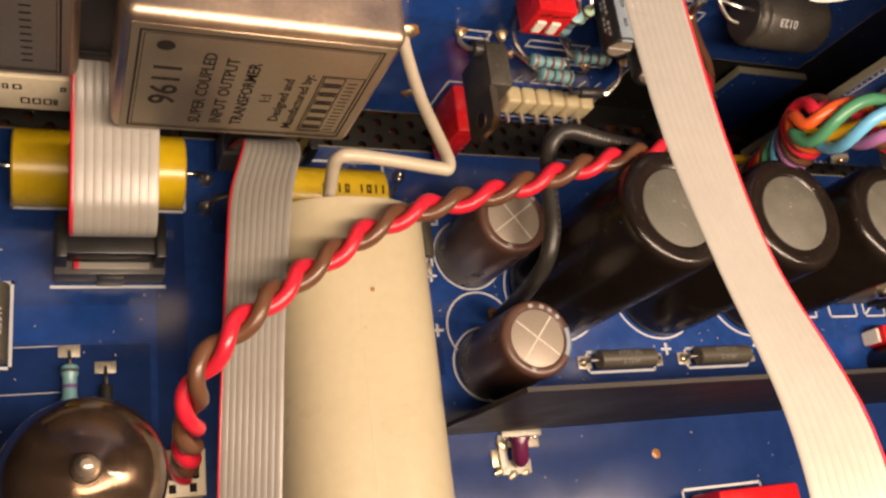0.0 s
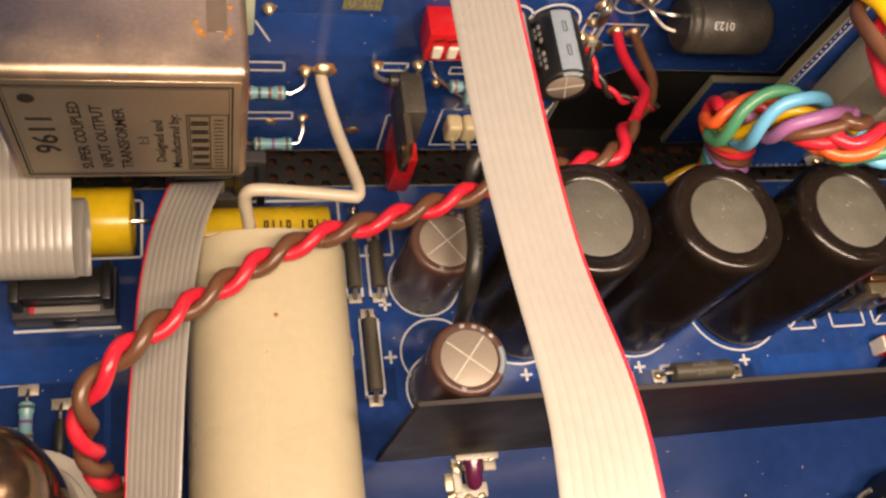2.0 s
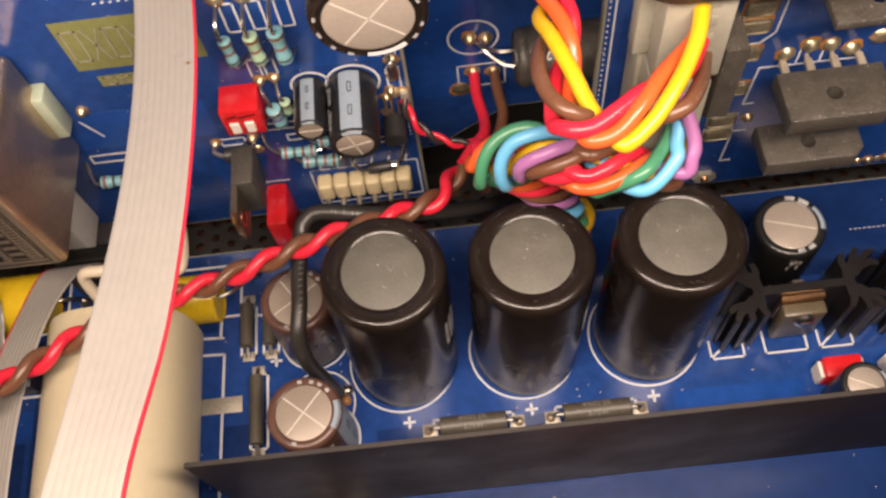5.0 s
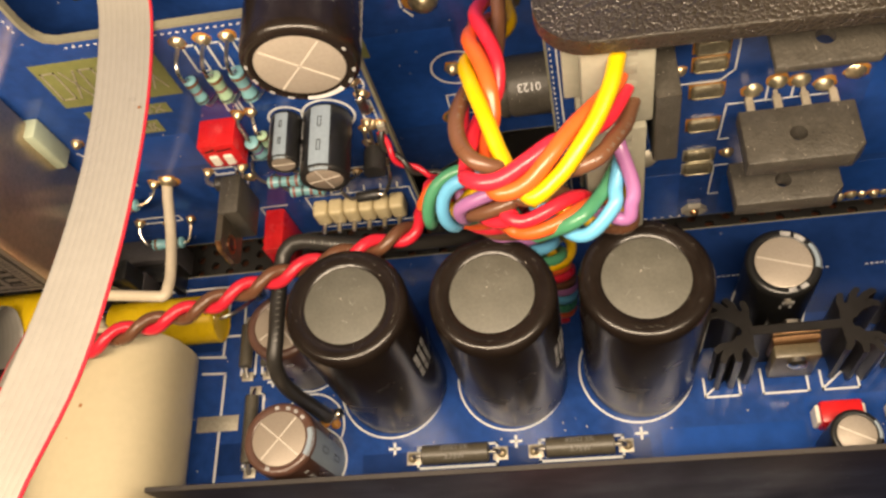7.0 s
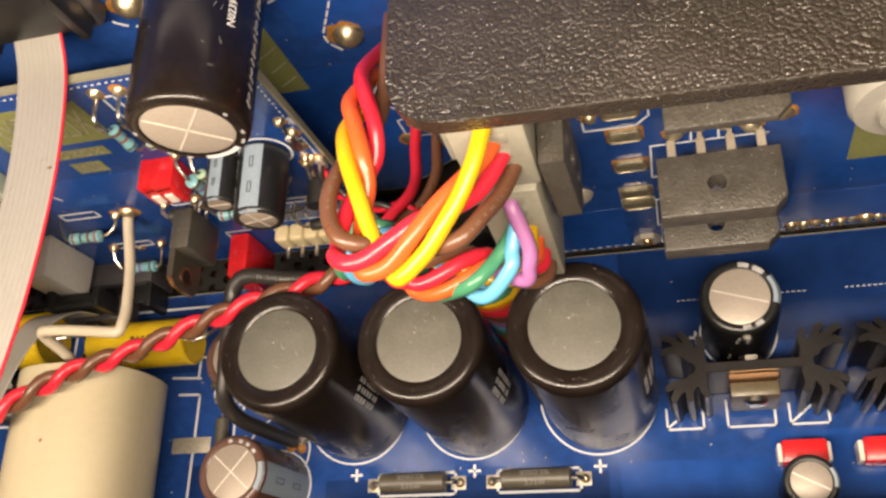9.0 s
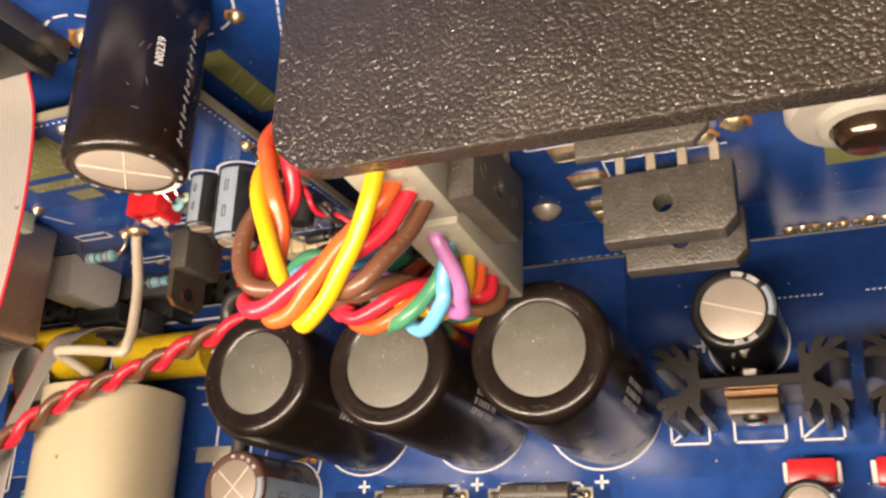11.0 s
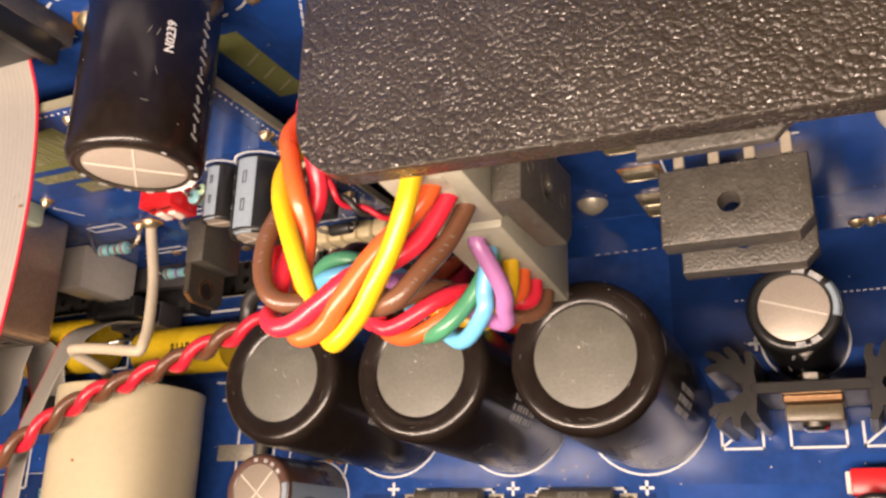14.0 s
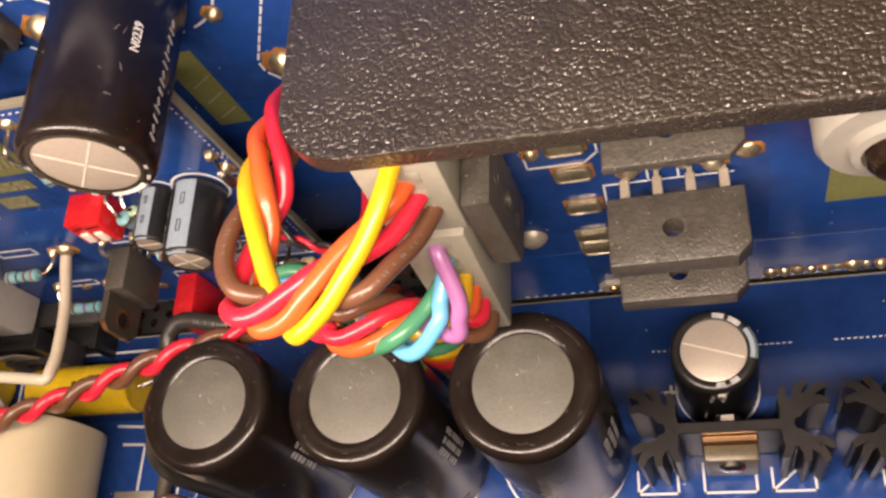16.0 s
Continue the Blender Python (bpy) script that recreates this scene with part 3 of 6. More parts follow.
# ---- solder joints and pads ----
def blob(name, parent, at, r, h, out, material=solder, halo=True):
    """A domed joint of solder, with a ring of flux round it."""
    turn = out.to_4x4() if out else Matrix()
    m = Matrix.Translation(at) @ turn
    bm = lathe(bmesh.new(), [(r * 1.08, 0), (r * 0.98, h * 0.3), (r * 0.66, h * 0.72), (r * 0.3, h * 0.96), (0, h)], 14, m)
    ob = link(name, bm, material, at=parent.location / U)
    ob.parent = parent
    if halo:
        rnd = random.Random(int(at[0] * 31 + at[2] * 17))
        bm, lean = bmesh.new(), rnd.uniform(0, 6.28)
        edge = [bm.verts.new(m @ Vector((r * rnd.uniform(1.05, 1.45) * math.cos(0.4488 * k) + r * 0.22 * math.cos(lean), r * rnd.uniform(1.05, 1.45) * math.sin(0.4488 * k) + r * 0.22 * math.sin(lean), 0.03))) for k in range(14)]
        top = [bm.verts.new(m @ (m.inverted() @ v.co * 0.86 + Vector((0, 0, 0.16)))) for v in edge]
        bm.faces.new(top)
        for k in range(14):
            bm.faces.new((edge[k], edge[(k + 1) % 14], top[(k + 1) % 14], top[k]))
        ob = link("flux_ring", bm, flux, at=parent.location / U)
        ob.parent = parent


W3 = OUT_OF_WALL.to_3x3()
for x, z, r, h in ((-36.2, 29.0, 1.6, 1.4), (-39.0, 28.9, 0.9, 1.4), (-49.0, 15.0, 0.9, 1.3), (-38.4, 14.6, 0.8, 1.2), (-45.4, 44.2, 0.9, 1.4), (-44, 13.4, 0.8, 0.6), (-29, 10.5, 1.0, 0.5),
                   (-27.6, 30.6, 0.8, 1.3), (-20.8, 31.4, 0.9, 1.6), (-17.1, 65.4, 1.1, 1.0), (-13.2, 65.2, 1.1, 1.0), (-9.6, 65.1, 1.1, 1.0), (-15.6, 46.4, 0.9, 1.2), (-13.2, 46.6, 0.9, 1.0),
                   (5.2, 51.4, 0.9, 1.2), (5.4, 43.6, 0.9, 1.2), (4.6, 40.2, 0.8, 1.4), (6.6, 39.2, 0.8, 1.2), (3.6, 38.0, 0.8, 1.0), (5.6, 47.7, 1.1, 1.2), (5.0, 39.2, 1.2, 1.2), (3.0, 34.0, 0.8, 1.0), (4.2, 32.0, 0.9, 1.2), (4.6, 27.6, 0.8, 1.3), (-21, 27.2, 1.0, 0.8), (-16.6, 26.0, 0.8, 1.0), (-1.5, 25.0, 0.8, 1.0)):
    blob("solder_joint", left_board, (x, WALL_L, z), r, h, W3)
for x, z, r, h in ((17.0, 54.2, 2.3, 2.2), (-10.6, 69.4, 2.4, 2.2), (18.9, 26.8, 1.2, 1.4), (22.6, 26.4, 1.2, 1.4), (18.6, 36.4, 1.2, 1.6), (21.4, 36.0, 1.2, 1.6), (16.2, 22.0, 1.7, 0.6), (12.6, 66, 1.2, 1.3), (28, 62, 1.2, 1.3), (24, 47, 1.0, 1.2)):
    blob("solder_joint", deep_board, (x, WALL_D, z), r, h, W3)
for x, z, r, h in ((60.6, 38.4, 0.9, 1.0), (75.6, 55.4, 1.4, 0.9), (52.6, 60.2, 0.9, 0.8)):
    blob("solder_joint", right_board, (x, WALL_R, z), r, h, W3)
blob("solder_joint", right_board, (48.4, WALL_R, 39.2), 1.9, 1.5, W3, pad_tin, False)
rnd = random.Random(21)
for k in range(14):
    blob("solder_joint", right_board, (78.6 + 1.78 * k, WALL_R, 20.0 + rnd.uniform(-0.25, 0.25)), rnd.uniform(0.75, 1.15), rnd.uniform(0.5, 1.1), W3, solder_dull if k % 3 else solder, k % 2 == 0)
for z in (64.9, 61.2, 55.2, 46.9, 38.4, 34.5):
    bm = box(bmesh.new(), (54.0, WALL_R - 0.1, z - 1.6), (58.9, WALL_R, z + 1.6), 0.05, 1)
    ob = link("solder_pad", bm, flux if z > 40 else pad_tin, at=right_board.location / U)
    ob.parent = right_board
    bm = box(bmesh.new(), (54.3, WALL_R - 0.7, z - 1.3), (58.6, WALL_R, z + 1.3), 0.66, 4)
    ob = link("solder_joint", bm, solder_dull, at=right_board.location / U)
    ob.parent = right_board
for x, z in ((62.6, 53.9), (65.7, 55.3), (68.7, 55.0), (71.9, 53.4)):
    blob("solder_joint", right_board, (x, WALL_R, z), 1.25, 1.1, W3, solder_dull)
ob = link("hex_standoff", prism(bmesh.new(), [(56.7 + 2.1 * math.cos(radians(60 * k)), 21.2 + 1.5 * math.sin(radians(60 * k))) for k in range(6)], 0, 0.9, ON_R), pad_tin, at=right_board.location / U)
ob.parent = right_board
blob("solder_joint", right_board, (56.7, WALL_R - 0.9, 21.2), 0.7, 0.7, W3, copper, False)
for x, y in ((-62.8, 31.4), (-63.0, 26.3), (-12.3, 6.7), (-28.6, 33.5)):
    blob("solder_joint", floor_board, (x, y, 0), 1.2, 2.0, None, tin, (x > -20))
for x, y, r, mt in ((-11.0, 7.4, 1.1, tin), (-13.6, 5.8, 1.0, flux), (-11.4, 5.4, 0.9, flux), (-13.4, 7.9, 0.8, flux)):
    blob("solder_joint", floor_board, (x, y, 0), r, r * 0.9, None, mt, False)
for x, y in ((-83.4, 3.0), (-78.4, 0.4), (-94, -4), (-94.4, 13.6), (-94.2, -8.4)):
    ob = link("solder_pad", box(bmesh.new(), (x - 1.5, y - 0.9, 0), (x + 1.5, y + 0.9, 0.22), 0.08), pad_tin, at=floor_board.location / U)
    ob.parent = floor_board
ob = link("solder_pad", box(bmesh.new(), (-39.5, 5.5, 0), (-31.0, 8.6, 0.2), 0.08), pad_tin, at=floor_board.location / U)
ob.parent = floor_board


# ---- capacitors ----
def can_profile(r, h, lip=0.9, dish=0.5, disc=0.7):
    """Sleeve of an electrolytic can: rounded shoulder, rim and shallow dish in the top."""
    e = r * 0.13
    return [(r * 0.93, 0), (r, 0.5), (r, h - e * 1.6), (r * 0.99, h - e * 0.8), (r * 0.955, h - e * 0.28), (r * 0.89, h - 0.02), (r * 0.83, h), (r * 0.77, h - 0.05), (r * (disc + 0.07), h - dish * 0.3), (r * (disc + 0.03), h - dish * 0.55), (r * disc, h - dish)]


def side_bar(r, degrees, z, half, tall):
    """One thin printed bar on a can's side."""
    bm, a = bmesh.new(), radians(degrees)
    rows = [[bm.verts.new((math.cos(a + s * half) * (r + e), math.sin(a + s * half) * (r + e), z + d)) for s, d in ((-1, 0), (1, 0), (1, tall), (-1, tall))] for e in (0.005, 0.035)]
    bm.faces.new(rows[1])
    bm.faces.new(rows[0][::-1])
    for k in range(4):
        j = (k + 1) % 4
        bm.faces.new((rows[0][k], rows[0][j], rows[1][j], rows[1][k]))
    return bm


def big_can(at, h, r, lean, tag):
    th = thing("large_capacitor", at, "black sleeved electrolytic capacitor, scuffed grey top, " + tag, "capacitor", "large capacitors in a row",
               Matrix.Rotation(radians(lean), 4, "Y") @ Matrix.Rotation(radians(-1.2), 4, "X"))
    part("sleeve", lathe(bmesh.new(), can_profile(r, h, disc=0.655), 56), black_sleeve, th, smooth=50)
    disc = part("vent_disc", lathe(bmesh.new(), [(r * 0.657, h - 0.62), (r * 0.655, h - 0.35), (r * 0.64, h - 0.28), (0, h - 0.28)], 48), grey_disc, th, "scuffed grey disc")
    rnd = random.Random(int(at[0] * 7 + 50))
    for k in range(9):
        a, q = rnd.uniform(0, 6.28), rnd.uniform(0.1, 0.6) * r
        x, y, t = math.cos(a) * q, math.sin(a) * q, rnd.uniform(0, 3.14)
        ln = rnd.uniform(0.2, 0.9)
        part("scratch", strokes(bmesh.new(), [[(x, y), (x + math.cos(t) * ln, y + math.sin(t) * ln)]], rnd.uniform(0.05, 0.12), h - 0.28, h - 0.262), faint_print, disc)
    for k in range(12):
        a, t, ln = rnd.uniform(0, 6.28), rnd.choice((1, -1)) * rnd.uniform(1.2, 2.0), rnd.uniform(0.2, 0.8)
        q = r * rnd.uniform(0.79, 0.86)
        x, y, a = math.cos(a) * q, math.sin(a) * q, a + t
        part("scuff", strokes(bmesh.new(), [[(x, y), (x + math.cos(a) * ln, y + math.sin(a) * ln)]], rnd.uniform(0.03, 0.08), h - 0.04, h + 0.01), scuff_mark, th)
    # printed columns on the sleeve's side
    for col in range(3):
        for row in range(7):
            part("printed_bar", side_bar(r, -11.5 - 8.5 * col, h * 0.46 + row * 1.3, 0.046, 0.45 + 0.4 * ((row * 5 + col * 3) % 4 > 0)), sleeve_print, th)
    return th


big_can((0.3, 12.4, 0.05), 38.2, 9.75, 1.1, "beside a twisted cable")
big_can((22.8, 12.2, 0.05), 38.2, 9.75, 1.4, "under a coloured wire bundle")
big_can((45.5, 12.5, 0.05), 38.2, 9.9, 1.4, "beside a black heatsink")


def small_can(name, at, r, h, sleeve, top, label, group="", turn=None, stripe=None, marks=2, spin=0.0, score=2, disc=0.74, stripe_mat=None):
    th = thing(name, at, label, "capacitor", group, turn)
    part("sleeve", lathe(bmesh.new(), can_profile(r, h, dish=0.35, disc=disc), 40), sleeve, th, smooth=50)
    top_disc = part("can_top", lathe(bmesh.new(), [(r * (disc + 0.01), h - 0.5), (r * disc, h - 0.2), (r * (disc - 0.03), h - 0.12), (0, h - 0.1)], 36), top, th, "bare aluminium top")
    bm = bmesh.new()
    for k in range(score):
        a = radians(spin + 90 * k)
        c, s = math.cos(a) * r * disc * 0.93, math.sin(a) * r * disc * 0.93
        strokes(bm, [[(-c, -s), (c, s)]], 0.22, h - 0.12, h - 0.05)
    part("score_mark", bm, alu_dark, top_disc, "scored cross")
    if stripe is not None:
        bm = bmesh.new()
        for a0, a1, z0, z1 in ((stripe - 24, stripe + 24, 0.6, h - r * 0.18),):
            n = 8
            row = []
            for k in range(n + 1):
                a = radians(a0 + (a1 - a0) * k / n)
                row.append([bm.verts.new((math.cos(a) * (r + 0.03), math.sin(a) * (r + 0.03), z)) for z in (z0, z1)])
            for p, q in zip(row, row[1:]):
                bm.faces.new((p[0], q[0], q[1], p[1]))
            row = []
            for k in range(n + 1):
                a = radians(a0 + (a1 - a0) * k / n)
                row.append([bm.verts.new((math.cos(a) * rr, math.sin(a) * rr, z)) for rr, z in ((r * 0.975, h - r * 0.06), (r * 0.90, h + 0.03), (r * 0.81, h))])
            for p, q in zip(row, row[1:]):
                bm.faces.new((p[0], q[0], q[1], p[1]))
                bm.faces.new((p[1], q[1], q[2], p[2]))
        band = part("polarity_stripe", bm, stripe_mat or grey_print, th, "pale grey stripe")
        for k in range(2):
            a = radians(stripe)
            m = Matrix.Translation((math.cos(a) * (r + 0.06), math.sin(a) * (r + 0.06), h * (0.3 + 0.36 * k))) @ Matrix.Rotation(a + math.pi / 2, 4, "Z") @ Matrix.Rotation(radians(90), 4, "X")
            part("minus_mark", strokes(bmesh.new(), [rect(-r * 0.07, -r * 0.22, r * 0.07, r * 0.22)], 0.12, 0, 0.04, m), black_plastic, band)
    for col in range(marks):
        for row in range(7):
            if (row + col) % 4 != 3:
                part("printed_bar", side_bar(r, (stripe or 0) + 58 + 14 * col, h * 0.18 + row * h * 0.1, 0.07, h * 0.065), sleeve_print if sleeve is not brown_sleeve else grey_print, th)
    return th


small_can("brown_capacitor", (-16.9, 18.7, 0), 6.3, 18.9, brown_sleeve, alu, "glossy brown capacitor with a scored top behind a black cable", "brown capacitors", Matrix.Rotation(radians(1), 4, "Y"), None, 2, 35)
small_can("brown_capacitor", (-15.6, -1.6, 0), 6.3, 18.7, brown_sleeve, alu, "glossy brown capacitor with a grey stripe near the metal divider", "brown capacitors", None, -8, 1, 50, 2)
small_can("white_top_capacitor", (69.7, 21.8, 0), 6.1, 19.6, black_plastic, alu_warm, "black electrolytic capacitor with a bright scored top near the heatsink", "", None, 8, 1, -18, 1)
small_can("small_capacitor", (76.7, -5.5, 0), 3.95, 13.4, black_plastic, alu_warm, "small black electrolytic capacitor with a bright top beside a red one", "", None, 8, 0, -28, 1)
small_can("upper_capacitor", (5.3, WALL_D, 74.3), 7.65, 26.3, black_sleeve, alu_warm, "large black electrolytic capacitor standing out from the upright board", "", OUT_OF_WALL, -75, 0, 49, 2, 0.76, white_print)
c = small_can("grey_striped_capacitor", (-8.2, WALL_L, 43.5), 2.6, 9.0, black_plastic, alu, "small black electrolytic capacitor with a blue-grey stripe", "striped capacitors", OUT_OF_WALL, 90, 2, 0, 1)
small_can("grey_striped_capacitor", (-1.4, WALL_L, 42.8), 4.0, 12.2, black_plastic, alu, "tall black electrolytic capacitor with a blue-grey stripe", "striped capacitors", OUT_OF_WALL, 90, 2, 15, 2)
up = [o for o in scene.objects if o.name.startswith("upper_capacitor")][0]
m = Matrix.Rotation(radians(30), 4, "Z") @ Matrix.Translation((7.73, 0, 12.8)) @ Matrix.Rotation(radians(90), 4, "Y")
lettering("printed_code", "N0239", 1.45, m @ Matrix.Rotation(radians(0), 4, "Z"), white_print, up, "CENTER")
for k in range(14):
    m = Matrix.Rotation(radians(-4), 4, "Z") @ Matrix.Translation((7.69, 0, 8.0 + 1.2 * k)) @ Matrix.Rotation(radians(90), 4, "Y")
    part("printed_bar", strokes(bmesh.new(), [[(0, -0.35), (0.4, 0.45)]] if k % 3 else [[(-0.3, 0), (0.4, 0.2)]], 0.28, 0, 0.04, m), sleeve_print, up)
for k, (a, half) in enumerate(((-60, 5), (-36, 7), (-16, 5), (-118, 6), (-140, 5), (-165, 7), (170, 5), (20, 4))):
    part("rim_mark", ring(bmesh.new(), (0, 0), 6.55, 6.95, 26.26, 26.32, a - half * 0.6, a + half * 0.6, 90), sleeve_print, up, "white print on the rim")
rnd = random.Random(21)
for k in range(12):
    a, z, ln = rnd.uniform(-70, 70), rnd.uniform(9, 24), rnd.uniform(0.3, 1.2)
    m = Matrix.Rotation(radians(a), 4, "Z") @ Matrix.Translation((7.655, 0, z)) @ Matrix.Rotation(radians(90), 4, "Y") @ Matrix.Rotation(rnd.uniform(0, 3.1), 4, "Z")
    part("scratch", strokes(bmesh.new(), [[(0, 0), (min(ln, 0.9), rnd.uniform(-0.1, 0.1))]], 0.06, 0, 0.03, m), faint_print, up)
white_top = [o for o in scene.objects if o.name.startswith("white_top_capacitor")][0]
for a, half in ((52, 10), (78, 9), (-62, 7), (-84, 7)):
    part("rim_mark", ring(bmesh.new(), (0, 0), 4.75, 5.5, 19.54, 19.64, a - half, a + half, 90), sleeve_print, white_top, "white print on the rim")
    part("printed_bar", side_bar(6.1, -96 + a / 12, 4 + (a + 90) / 14, 0.16, 1.1), sleeve_print, white_top)
for x, y, brown_rim in ((-16.9, 18.7, 18.86), (-15.6, -1.6, 18.66)):
    brown = min((o for o in scene.objects if o.name.startswith("brown_capacitor")), key=lambda o: (o.location - P3(x, y, 0)).length)
    for k in range(9):
        if k % 4 != 3:
            part("printed_bar", side_bar(6.3, -52, 3.4 + 1.35 * k, 0.06, 0.8), sleeve_print, brown)
    for a in (40, 58, 74, 96, -108):
        part("rim_mark", ring(bmesh.new(), (0, 0), 4.95, 5.55, brown_rim, brown_rim + 0.08, a - 4, a + 4, 90), sleeve_print, brown, "faint print on the rim")
lying = thing("lying_capacitor", (26.0, 51.2, 36.0), "dark grey electrolytic capacitor lying on its side before the upright board", "capacitor", "", ALONG_X)
part("sleeve", lathe(bmesh.new(), [(4.3, 0), (5.0, 0.5), (5.15, 1.4), (4.85, 2.0), (5.15, 2.6), (5.15, 14.6), (4.9, 15.4), (4.2, 15.8), (0, 15.8)], 36), grey_epoxy, lying, smooth=50)
part("rubber_seal", lathe(bmesh.new(), [(0, -0.3), (4.2, -0.3), (4.3, 0.1)], 24), black_matt, lying)
lettering("printed_code", "0123", 2.0, Matrix.Rotation(radians(-140), 4, "Z") @ Matrix.Translation((5.2, 0, 5.6)) @ Matrix.Rotation(radians(90), 4, "Y"), white_print, lying, "CENTER")
for y, x1 in ((1.6, 19.2), (-1.6, 21.8)):
    wp = bmesh.new()
    tube(wp, spline([(26.1, 51.2 + y * 0.3, 36.0 + y), (23.5, 51.6, 36.2 + y), (20.6, 54, 36.4), (x1 - 0.4, 56.4, 36.2)], 12), 0.35, 6)
    bmesh.ops.transform(wp, matrix=(Matrix.Translation((26.0, 51.2, 36.0)) @ ALONG_X).inverted(), verts=wp.verts)
    part("lead", wp, tin, lying)

# axial film capacitors
tube_cap = thing("cream_film_capacitor", (-46.3, -25, 6), "long cream wrapped film capacitor lying along the lower board", "capacitor")
CX, CZ, RX, RZ = -46.4, 17.4, 12.2, 12.4


def oval(scale, a):
    """A point of the capacitor's slightly squared cross-section."""
    c, v = math.cos(a), math.sin(a)
    k = (abs(c) ** 2.5 + abs(v) ** 2.5) ** (-1 / 2.5)
    return CX + RX * scale * c * k, CZ + RZ * scale * v * k


bm = bmesh.new()
n, rings = 72, []
for sc, y in ((0.9, -62), (1.0, -61), (1.0, 16.2), (0.992, 16.6), (0.965, 16.75), (0.95, 16.5), (0.945, 15.4)):
    rings.append([bm.verts.new((oval(sc, 2 * math.pi * k / n)[0], y, oval(sc, 2 * math.pi * k / n)[1])) for k in range(n)])
for lo, hi in zip(rings, rings[1:]):
    for k in range(n):
        bm.faces.new((lo[k], lo[(k + 1) % n], hi[(k + 1) % n], hi[k]))
wpart("wrap", bm, cream, tube_cap, smooth=50)
bm = bmesh.new()
bm.faces.new([bm.verts.new((oval(0.95, 2 * math.pi * k / n)[0], 15.5, oval(0.95, 2 * math.pi * k / n)[1])) for k in range(n)])
wpart("end_resin", bm, cream_end, tube_cap)
bm = bmesh.new()
for k in range(30):
    y0, y1 = -60 + 76.0 * k / 30, -60 + 76.0 * (k + 1) / 30
    a = radians(97)
    p = [Vector((oval(1 + h / 12, a + d)[0], y, oval(1 + h / 12, a + d)[1])) for y, d, h in ((y0, -0.010, 0.01), (y1, -0.010, 0.01), (y1, 0.008, 0.035), (y0, 0.008, 0.035))]
    bm.faces.new([bm.verts.new(v) for v in p])
wpart("wrap_seam", bm, cream, tube_cap, "overlapping seam of the wrap")
m = Matrix.Translation((-46.0, 3.1, 29.78))
wpart("brown_spot", lathe(bmesh.new(), [(0.34, 0), (0.3, 0.07), (0, 0.08)], 9, m), rust, tube_cap, "small brown stain")
wpart("brown_spot", lathe(bmesh.new(), [(0.16, 0), (0.1, 0.05), (0, 0.06)], 7, Matrix.Translation((-47.5, -2.2, 29.74))), rust, tube_cap)


def yellow_axial(x0, x1, y, r, text, tag, leads):
    th = thing("yellow_film_capacitor", ((x0 + x1) / 2, y, 0), "yellow wrapped axial film capacitor lying down, " + tag, "capacitor", "yellow film capacitors")
    m = Matrix.Translation((x0, y, r + 0.3)) @ ALONG_X
    L = x1 - x0
    wpart("wrap", lathe(bmesh.new(), [(r - 0.4, 0), (r, 0.3), (r, L - 0.3), (r - 0.4, L)], 36, m), yellow_film, th)
    wpart("end_resin", lathe(bmesh.new(), [(0, 0.5), (r - 0.4, 0.4)], 24, m), cream_end, th)
    wpart("end_resin", lathe(bmesh.new(), [(r - 0.4, L - 0.4), (0, L - 0.5)], 24, m), yellow_film, th)
    for pts in leads:
        wpart("lead", tube(bmesh.new(), spline(pts, 10), 0.42, 8), tin, th, "bent tinned lead")
    if text:
        rows = strokes(bmesh.new(), [[(-9 + k * 1.25, -0.6), (-9 + k * 1.25, 0.6)] if k % 3 else rect(-9.2 + k * 1.25, -0.6, -8.7 + k * 1.25, 0.6) for k in range(9) if k != 4], 0.3, 0, 0.06, Matrix.Translation(((x0 + x1) / 2 + 9, y - 0.4, r * 2 + 0.27)) @ Matrix.Rotation(radians(5), 4, "X"))
        wpart("printed_bars", rows, ink, th)
    return th


yellow_axial(-91.4, -67.2, 29.6, 5.8, False, "crossed by a ribbon cable", [[(-67.6, 29.6, 6.1), (-65.6, 29.8, 5.8), (-63.8, 30.8, 3.8), (-62.8, 31.4, 0.8)], [(-91.2, 29.6, 6.1), (-93.5, 30, 5.6), (-95.5, 31, 0.5)]])
yellow_axial(-56.6, -34.2, 27.0, 4.8, True, "behind the cream capacitor", [[(-56.4, 27.0, 5.1), (-58.6, 27.0, 4.8), (-61.4, 26.8, 3.0), (-63.0, 26.3, 0.8)], [(-34.6, 27.0, 5.1), (-31.8, 28.2, 4.6), (-28.6, 33.2, 0.6)]])

